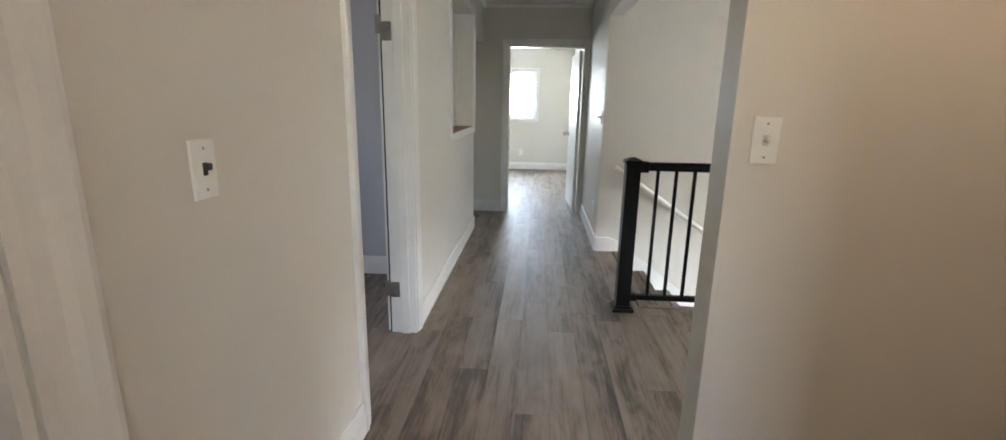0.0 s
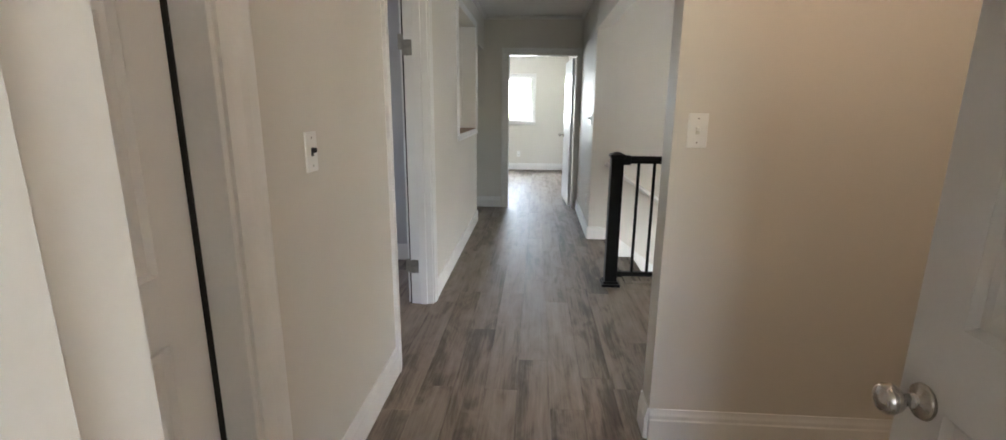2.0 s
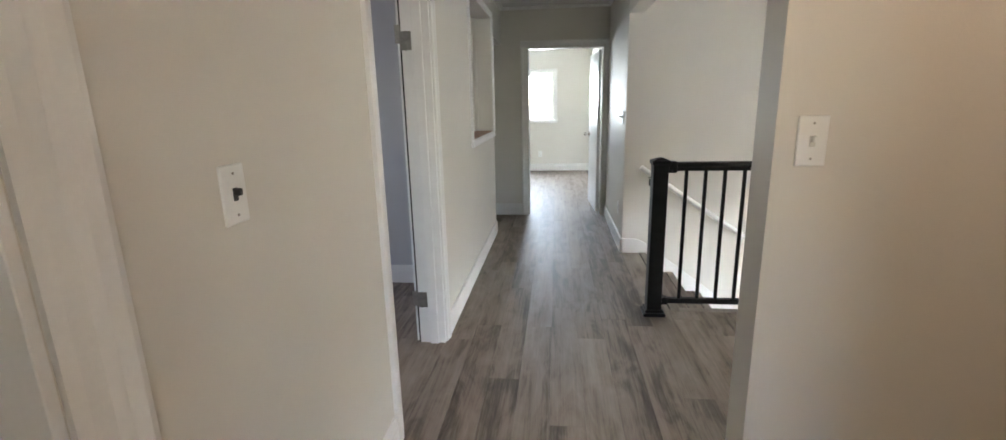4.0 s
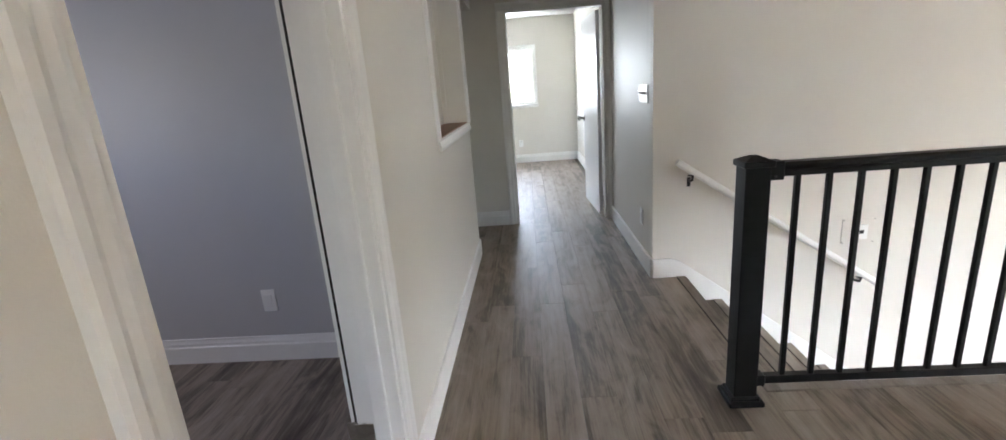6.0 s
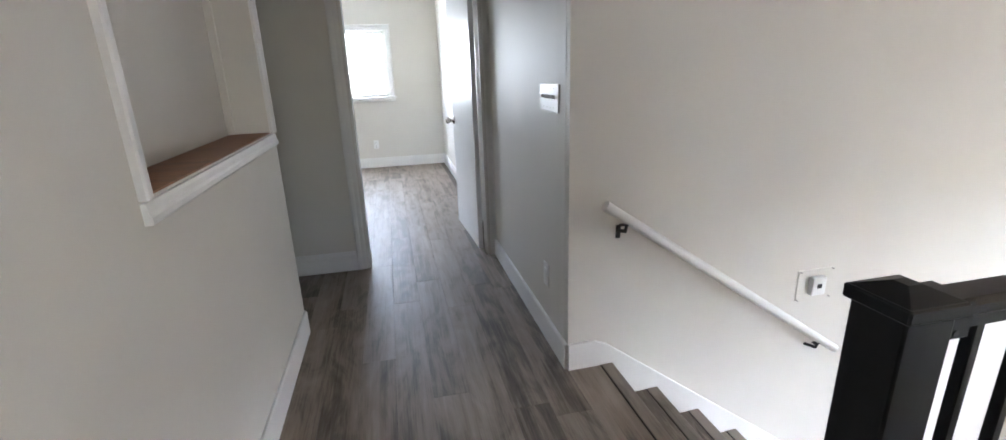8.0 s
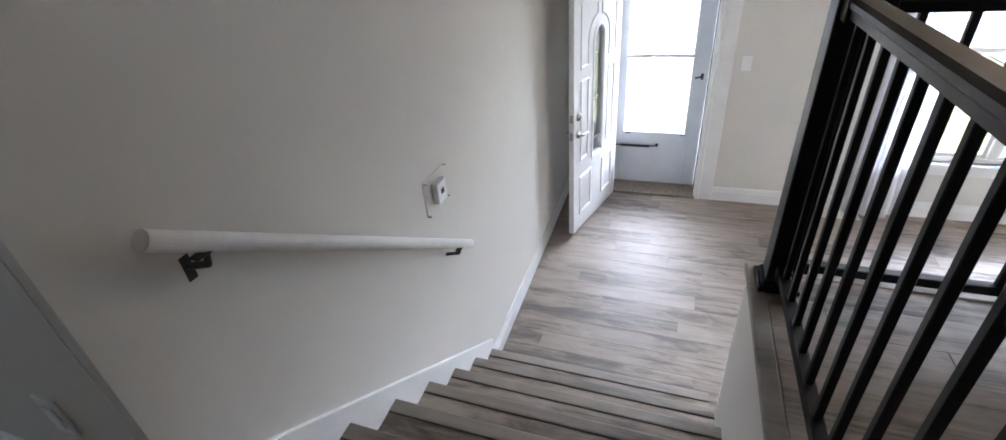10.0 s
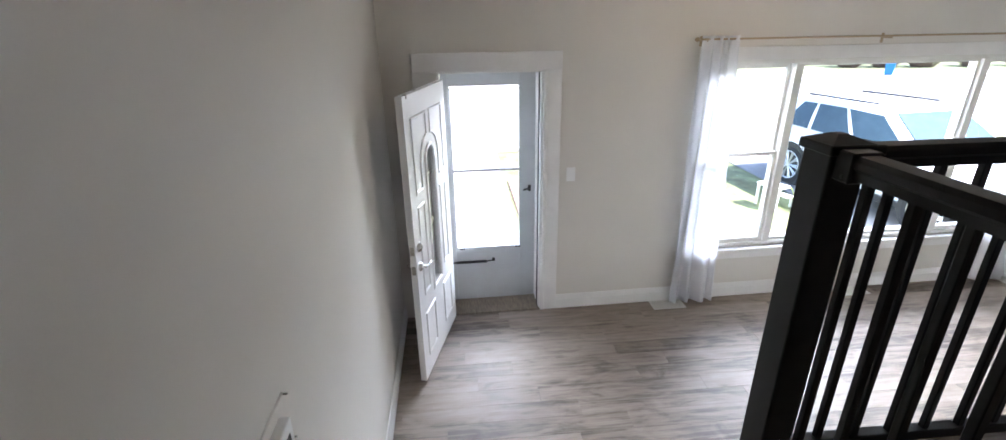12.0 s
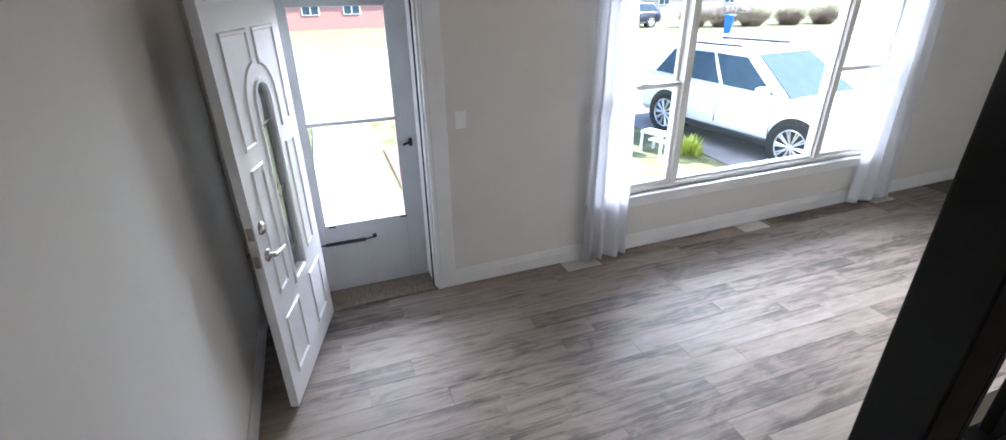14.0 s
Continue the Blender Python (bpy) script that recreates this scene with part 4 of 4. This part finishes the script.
dv = part("driveway", boxes((5.7, 13.1, -4.9, -1.75, GZ, GZ + 0.02)), ASPH)
tagged(dv, "asphalt driveway beside the lawn", "driveway", "", "structure")
for x in (12.95, 25.0):
    kb = part("kerb", box(bmesh.new(), x, x + 0.15, -120, 120, GZ, GZ + 0.12, 0.02), CONC)
    tagged(kb, "pale concrete kerb along the street", "kerb", "", "structure")
fw = part("pavement", boxes((26.0, 27.4, -120, 120, GZ, GZ + 0.03)), CONC)
tagged(fw, "pale concrete footpath across the street", "pavement", "", "structure")


def suv(m, paint, label):
    """Crossover with its front towards +x: lofted body, glasshouse with panes set in it, wheels."""
    th = thing("car", m, label, "car")
    # stations: x, half width, sill, belt or bonnet height, drop of the middle line
    rows = ((-2.34, 0.70, 0.46, 0.86, 0.00), (-2.28, 0.82, 0.36, 1.02, 0.0), (-2.05, 0.90, 0.30, 1.10, 0.0), (-1.35, 0.93, 0.29, 1.09, 0.0), (-0.4, 0.93, 0.29, 1.06, 0.0),
            (0.5, 0.93, 0.29, 1.03, 0.0), (0.95, 0.93, 0.29, 1.02, -0.03), (1.35, 0.925, 0.29, 0.99, -0.05), (1.75, 0.90, 0.30, 0.94, -0.05), (2.05, 0.84, 0.31, 0.86, -0.04), (2.24, 0.74, 0.34, 0.74, -0.02), (2.31, 0.62, 0.42, 0.62, 0.0))
    bm = bmesh.new()
    loops = []
    for x, w, zb, zt, dome in rows:
        h = zt - zb
        side = ((0.55 * w, zb), (0.90 * w, zb + 0.02), (0.97 * w, zb + 0.18 * h), (w, zb + 0.45 * h), (0.995 * w, zb + 0.72 * h), (0.965 * w, zb + 0.90 * h), (0.90 * w, zt - 0.012), (0.55 * w, zt - dome * 0.7))
        loops.append([bm.verts.new((x, -y, z)) for y, z in side] + [bm.verts.new((x, y, z)) for y, z in reversed(side)])
    n = len(loops[0])
    for a, b in zip(loops, loops[1:]):
        for i in range(n):
            bm.faces.new((a[i], a[(i + 1) % n], b[(i + 1) % n], b[i]))
    bm.faces.new(loops[0][::-1]), bm.faces.new(loops[-1])
    part("body", bm, paint, th, "glossy car body", None, True)
    # glasshouse: base and roof lines
    base = {-1: (-2.12, 0.84, 1.06), 1: (1.12, 0.84, 1.00)}
    top = {-1: (-1.72, 0.63, 1.60), 1: (0.20, 0.65, 1.63)}

    def at(sx, sy, u, f, out=0.0):
        """Point on the side or end: u along from rear to front, f up from belt to roof."""
        b0, b1, t0, t1 = base[-1], base[1], top[-1], top[1]
        lo = (b0[0] + (b1[0] - b0[0]) * u, b0[1] + (b1[1] - b0[1]) * u, b0[2] + (b1[2] - b0[2]) * u)
        hi = (t0[0] + (t1[0] - t0[0]) * u, t0[1] + (t1[1] - t0[1]) * u, t0[2] + (t1[2] - t0[2]) * u + 0.03 * math.sin(math.pi * u))
        q = [lo[i] + (hi[i] - lo[i]) * f for i in range(3)]
        return Vector((q[0], sy * (q[1] + 0.05 * math.sin(math.pi * f) * 0.5 + out), q[2]))

    bm = bmesh.new()
    us = [i / 10 for i in range(11)]
    fs = [i / 6 for i in range(7)]
    ring_at = [[bm.verts.new(at(0, -1, u, f)) for f in fs] + [bm.verts.new(at(0, 1, u, f)) for f in reversed(fs)] for u in us]
    k = len(ring_at[0])
    for a, b in zip(ring_at, ring_at[1:]):
        for i in range(k):
            bm.faces.new((a[i], a[(i + 1) % k], b[(i + 1) % k], b[i]))
    bm.faces.new(ring_at[0][::-1]), bm.faces.new(ring_at[-1])
    part("roof", bm, paint, th, "painted roof and pillars", None, True)

    def pane(corners, label):
        bm = bmesh.new()
        c = sum(corners, Vector()) / 4
        d = (corners[1] - corners[0]).cross(corners[3] - corners[0]).normalized()
        if d.dot(c - Vector((-0.4, 0, 1.2))) < 0:
            d = -d
        lo, hi = [bm.verts.new(p - d * 0.02) for p in corners], [bm.verts.new(p + d * 0.012) for p in corners]
        for i in range(4):
            bm.faces.new((lo[i], lo[(i + 1) % 4], hi[(i + 1) % 4], hi[i]))
        bm.faces.new(hi), bm.faces.new(lo[::-1])
        part("window_glass", bm, CARG, th, label)

    for s in (-1, 1):
        for u0, u1, v0, v1 in ((0.62, 0.93, 0.60, 0.90), (0.32, 0.59, 0.30, 0.57), (0.09, 0.29, 0.13, 0.27)):
            pane([at(0, s, u0, 0.08, 0.008), at(0, s, u1, 0.08, 0.008), at(0, s, v1, 0.84, 0.008), at(0, s, v0, 0.84, 0.008)], "dark tinted side window")
        part("mirror", box(bmesh.new(), 0.66, 0.82, s * 1.00 - 0.11, s * 1.00 + 0.11, 1.03, 1.18, 0.05, seg=3), paint, th, "door mirror", None, True)
        part("headlight", box(bmesh.new(), 1.98, 2.24, s * 0.64 - 0.15, s * 0.64 + 0.15, 0.66, 0.78, 0.05, seg=2), ALLOY, th, "clear headlight", None, True)
        part("roof_rail", tube(bmesh.new(), (-1.55, s * 0.58, 1.66), (-0.1, s * 0.60, 1.685), 0.018, 8), BLACKP, th, "dark roof rail")
        part("sill_trim", box(bmesh.new(), -0.98, 0.98, s * 0.90 - 0.03, s * 0.90 + 0.03, 0.27, 0.37, 0.01), BLACKP, th, "dark sill trim")
        for x in (0.92, -0.16, -1.08):
            part("door_seam", boxes((x - 0.004, x + 0.004, s * 0.926 - 0.006, s * 0.926 + 0.006, 0.45, 0.86)), GAP, th)
        for x in (0.18, -0.90):
            part("door_handle", box(bmesh.new(), x - 0.09, x + 0.09, s * 0.925 - 0.02, s * 0.925 + 0.02, 0.86, 0.89, 0.008), paint, th)
        for x in (1.345, -1.345):
            part("wheel_arch", tube(bmesh.new(), (x, s * 0.60, 0.38), (x, s * 0.932, 0.38), 0.425, 32), BLACKP, th, "dark wheel arch")
            wh = part("wheel", lathe(bmesh.new(), ((0.25, 0.0), (0.35, 0.02), (0.365, 0.06), (0.365, 0.20), (0.345, 0.245), (0.27, 0.25), (0.255, 0.225), (0.05, 0.215)), 36), TYRE, th, "black tyre on a silver alloy rim", pose(x, s * 0.695, 0.365, -90 * s))
            bm = tube(bmesh.new(), (0, 0, 0.214), (0, 0, 0.243), 0.055, 14)
            for q in range(10):
                for off in (-0.09, 0.09):
                    ang = 2 * math.pi * q / 10
                    tube(bm, (0.045 * math.cos(ang), 0.045 * math.sin(ang), 0.236), (0.255 * math.cos(ang + off), 0.255 * math.sin(ang + off), 0.236), 0.014, 6)
            for q in range(32):
                a0, a1 = 2 * math.pi * q / 32, 2 * math.pi * (q + 1) / 32
                tube(bm, (0.262 * math.cos(a0), 0.262 * math.sin(a0), 0.24), (0.262 * math.cos(a1), 0.262 * math.sin(a1), 0.24), 0.013, 6)
            part("rim", bm, ALLOY, wh, "multi-spoke silver alloy rim")
    pane([at(0, -1, 1, 0.06) + Vector((0.01, 0.05, 0)), at(0, 1, 1, 0.06) + Vector((0.01, -0.05, 0)), at(0, 1, 1, 0.93) + Vector((0.01, -0.05, 0)), at(0, -1, 1, 0.93) + Vector((0.01, 0.05, 0))], "blue-tinted windscreen")
    pane([at(0, -1, 0, 0.15) + Vector((-0.01, 0.08, 0)), at(0, 1, 0, 0.15) + Vector((-0.01, -0.08, 0)), at(0, 1, 0, 0.88) + Vector((-0.01, -0.08, 0)), at(0, -1, 0, 0.88) + Vector((-0.01, 0.08, 0))], "rear window")
    part("grille", box(bmesh.new(), 2.20, 2.325, -0.42, 0.42, 0.46, 0.62, 0.02), BLACKP, th, "dark grille")
    return th


suv(pose(8.525, -3.10, GZ + 0.02, 0, 0, 186.2), CARW, "white crossover car parked on the driveway")
suv(pose(33.6, -16.6, GZ, 0, 0, 95), CARB, "dark blue car parked across the street")


def bungalow(m, w, d, label, mat):
    th = thing("house", m, label, "house")
    part("wall", boxes((0, d, -w / 2, w / 2, 0, 2.9)), mat, th)
    bm = bmesh.new()
    prism(bm, ((-0.5, 2.85), (d + 0.5, 2.85), (d / 2, 5.2)), -w / 2 - 0.5, w / 2 + 0.5, pose(0, 0, 0, 0, 0, 90) @ Matrix.Diagonal((1, -1, 1, 1)))
    part("roof", bm, ROOF, th, "grey shingle roof")
    for y in (-w * 0.36, -w * 0.16, -w * 0.01, w * 0.135):
        wn = part("window", box(bmesh.new(), -0.06, 0.02, y - 0.62, y + 0.62, 1.0, 1.85, 0.02), TRIM, th, "white framed window")
        part("pane", boxes((-0.075, -0.05, y - 0.54, y - 0.04, 1.07, 1.78), (-0.075, -0.05, y + 0.04, y + 0.54, 1.07, 1.78)), CARG, wn)
    part("door", box(bmesh.new(), -0.05, 0.02, w * 0.38, w * 0.38 + 0.95, 0.1, 2.15, 0.01), DOORW, th)
    return th


bungalow(pose(42.7, 1.5, GZ), 20, 9, "pink-red brick bungalow across the street", PINK)
bungalow(pose(44, -27, GZ), 22, 9, "pale bungalow behind shrubs across the street", CONC)
bn = thing("wheelie_bin", pose(26.6, -19.0, GZ + 0.03), "blue plastic wheeled bin at the kerb", "bin")
part("tub", lathe(bmesh.new(), ((0.25, 0.02), (0.30, 0.5), (0.33, 0.95)), 4), BINB, bn)
part("lid", box(bmesh.new(), -0.28, 0.28, -0.28, 0.28, 0.95, 1.03, 0.02), BINB, bn)


def shrub(x, y, r, h, seed):
    rnd = random.Random(seed)
    vs, fs = [], []
    for i in range(420):
        a, rr = rnd.uniform(0, 6.283), r * rnd.random() ** 0.5
        bx, by = rr * 0.4 * math.cos(a), rr * 0.4 * math.sin(a)
        tx, ty, tz = rr * math.cos(a) + rnd.gauss(0, 0.1), rr * math.sin(a) + rnd.gauss(0, 0.1), h * rnd.uniform(0.45, 1.0) * (1 - 0.3 * rr / r)
        k = len(vs)
        wd = rnd.uniform(0.01, 0.03)
        vs += [(bx, by, 0), (bx + wd, by, 0), (bx, by + wd, 0), (tx, ty, tz)]
        fs += [(k, k + 1, k + 3), (k + 1, k + 2, k + 3), (k + 2, k, k + 3)]
        for q in range(3):
            k = len(vs)
            f = rnd.uniform(0.4, 0.95)
            px, py, pz = bx + (tx - bx) * f, by + (ty - by) * f, tz * f
            vs += [(px, py, pz), (px + wd, py, pz), (px + rnd.gauss(0, 0.25), py + rnd.gauss(0, 0.25), pz + rnd.uniform(0.05, 0.35))]
            fs += [(k, k + 1, k + 2)]
    d = bpy.data.meshes.new("shrub")
    d.from_pydata(vs, [], fs)
    d.materials.append(TWIG)
    ob = new("shrub", d)
    ob.location = (x, y, GZ)
    return tagged(ob, "bare brown twiggy shrub without leaves", "shrub", "shrubs across the street")


for i, (x, y, r, h) in enumerate(((31.5, -20.6, 1.3, 1.7), (31.0, -22.6, 1.4, 1.8), (30.6, -24.8, 1.4, 1.7), (30.2, -27.8, 1.3, 1.5), (29.8, -30.6, 1.4, 1.6))):
    shrub(x, y, r, h, i)

# small white step stool and a clump of yellow-green leaves on the lawn
sl = thing("step_stool", pose(8.6, -1.0, GZ, 0, 0, 20), "small white plastic step stool on the lawn", "stool")
part("top", box(bmesh.new(), -0.22, 0.22, -0.14, 0.14, 0.36, 0.40, 0.012, seg=2), PLATE, sl)
part("step", box(bmesh.new(), -0.22, 0.22, -0.30, -0.12, 0.17, 0.20, 0.01), PLATE, sl)
for x in (-0.19, 0.19):
    for y in (-0.27, 0.11):
        part("leg", box(bmesh.new(), x - 0.02, x + 0.02, y - 0.02, y + 0.02, 0, 0.19 if y < 0 else 0.37, 0.006), PLATE, sl)
rnd = random.Random(7)
lf = bmesh.new()
for i in range(90):
    a, l = rnd.uniform(0, 6.283), rnd.uniform(0.15, 0.38)
    c = Vector((rnd.gauss(0, 0.08), rnd.gauss(0, 0.08), 0))
    t = c + Vector((l * 0.6 * math.cos(a), l * 0.6 * math.sin(a), l))
    s = Vector((-math.sin(a), math.cos(a), 0)) * 0.025
    mid = c.lerp(t, 0.55)
    v = [lf.verts.new(p) for p in (c, mid + s, t, mid - s)]
    lf.faces.new(v)
o = part("plant", lf, FLOWER)
o.location = (8.3, -1.5, GZ)
tagged(o, "clump of yellow-green leaves on the lawn", "plant")

# ---- floor planks ----
PW, PL = 0.152, 1.22
plank_cache = {}


def plank(parent, x0, x1, y0, y1):
    key = (round(x1 - x0, 3), round(y1 - y0, 2))
    if key not in plank_cache:
        w_, l_, c = key[0] / 2 - 0.0002, key[1] / 2 - 0.0002, 0.0008
        bm = bmesh.new()
        lo = [bm.verts.new((sx * w_, sy * l_, -0.005)) for sx, sy in ((-1, -1), (1, -1), (1, 1), (-1, 1))]
        mi = [bm.verts.new((sx * w_, sy * l_, -0.0012)) for sx, sy in ((-1, -1), (1, -1), (1, 1), (-1, 1))]
        hi = [bm.verts.new((sx * (w_ - c), sy * (l_ - c), 0)) for sx, sy in ((-1, -1), (1, -1), (1, 1), (-1, 1))]
        for a, b in ((lo, mi), (mi, hi)):
            for i in range(4):
                bm.faces.new((a[i], a[(i + 1) % 4], b[(i + 1) % 4], b[i]))
        bm.faces.new(hi)
        plank_cache[key] = mesh_of("plank", bm, PLANK)
    ob = new("plank", plank_cache[key])
    ob.parent = parent
    ob.matrix_local = pose((x0 + x1) / 2, (y0 + y1) / 2, 0)


def lay(parent, rects, xa, xb, seed):
    """Planks along y in columns, cut where the floor ends."""
    rnd = random.Random(seed)
    n = math.ceil((xb - xa) / PW)
    for i in range(n):
        x0, x1 = xb - (n - i) * PW, xb - (n - i - 1) * PW
        cx = (x0 + x1) / 2
        spans = sorted((r[2], r[3]) for r in rects if r[0] - 0.07 <= cx <= r[1] + 0.07)
        merged = []
        for s in spans:
            if merged and s[0] <= merged[-1][1] + 0.01:
                merged[-1][1] = max(merged[-1][1], s[1])
            else:
                merged.append(list(s))
        off = rnd.uniform(0, PL)
        for s0, s1 in merged:
            y = s0 - (s0 - off) % PL
            while y < s1:
                a, b = max(y, s0), min(y + PL, s1)
                if b - a > 0.03:
                    plank(parent, x0, x1, a, b)
                y += PL


lay(floor_up, [(-0.4, 1.98, -0.9, 1.72), (-0.4, 0.75, 1.6, 1.82), (-0.4, 2.15, 1.75, 3.49), (-0.4, 0.96, 3.4, 4.80), (-0.4, 0.82, 4.7, 10.3),
               (-1.75, -0.3, 5.40, 6.30), (-1.0, -0.3, 6.41, 10.3), (-2.2, -0.45, 1.9, 3.95)], -2.3, 0.966 + 8 * 0.152, 3)
lay(floor_low, [(2.2, 5.1, -2.0, 4.95)], 2.2, 5.16, 5)
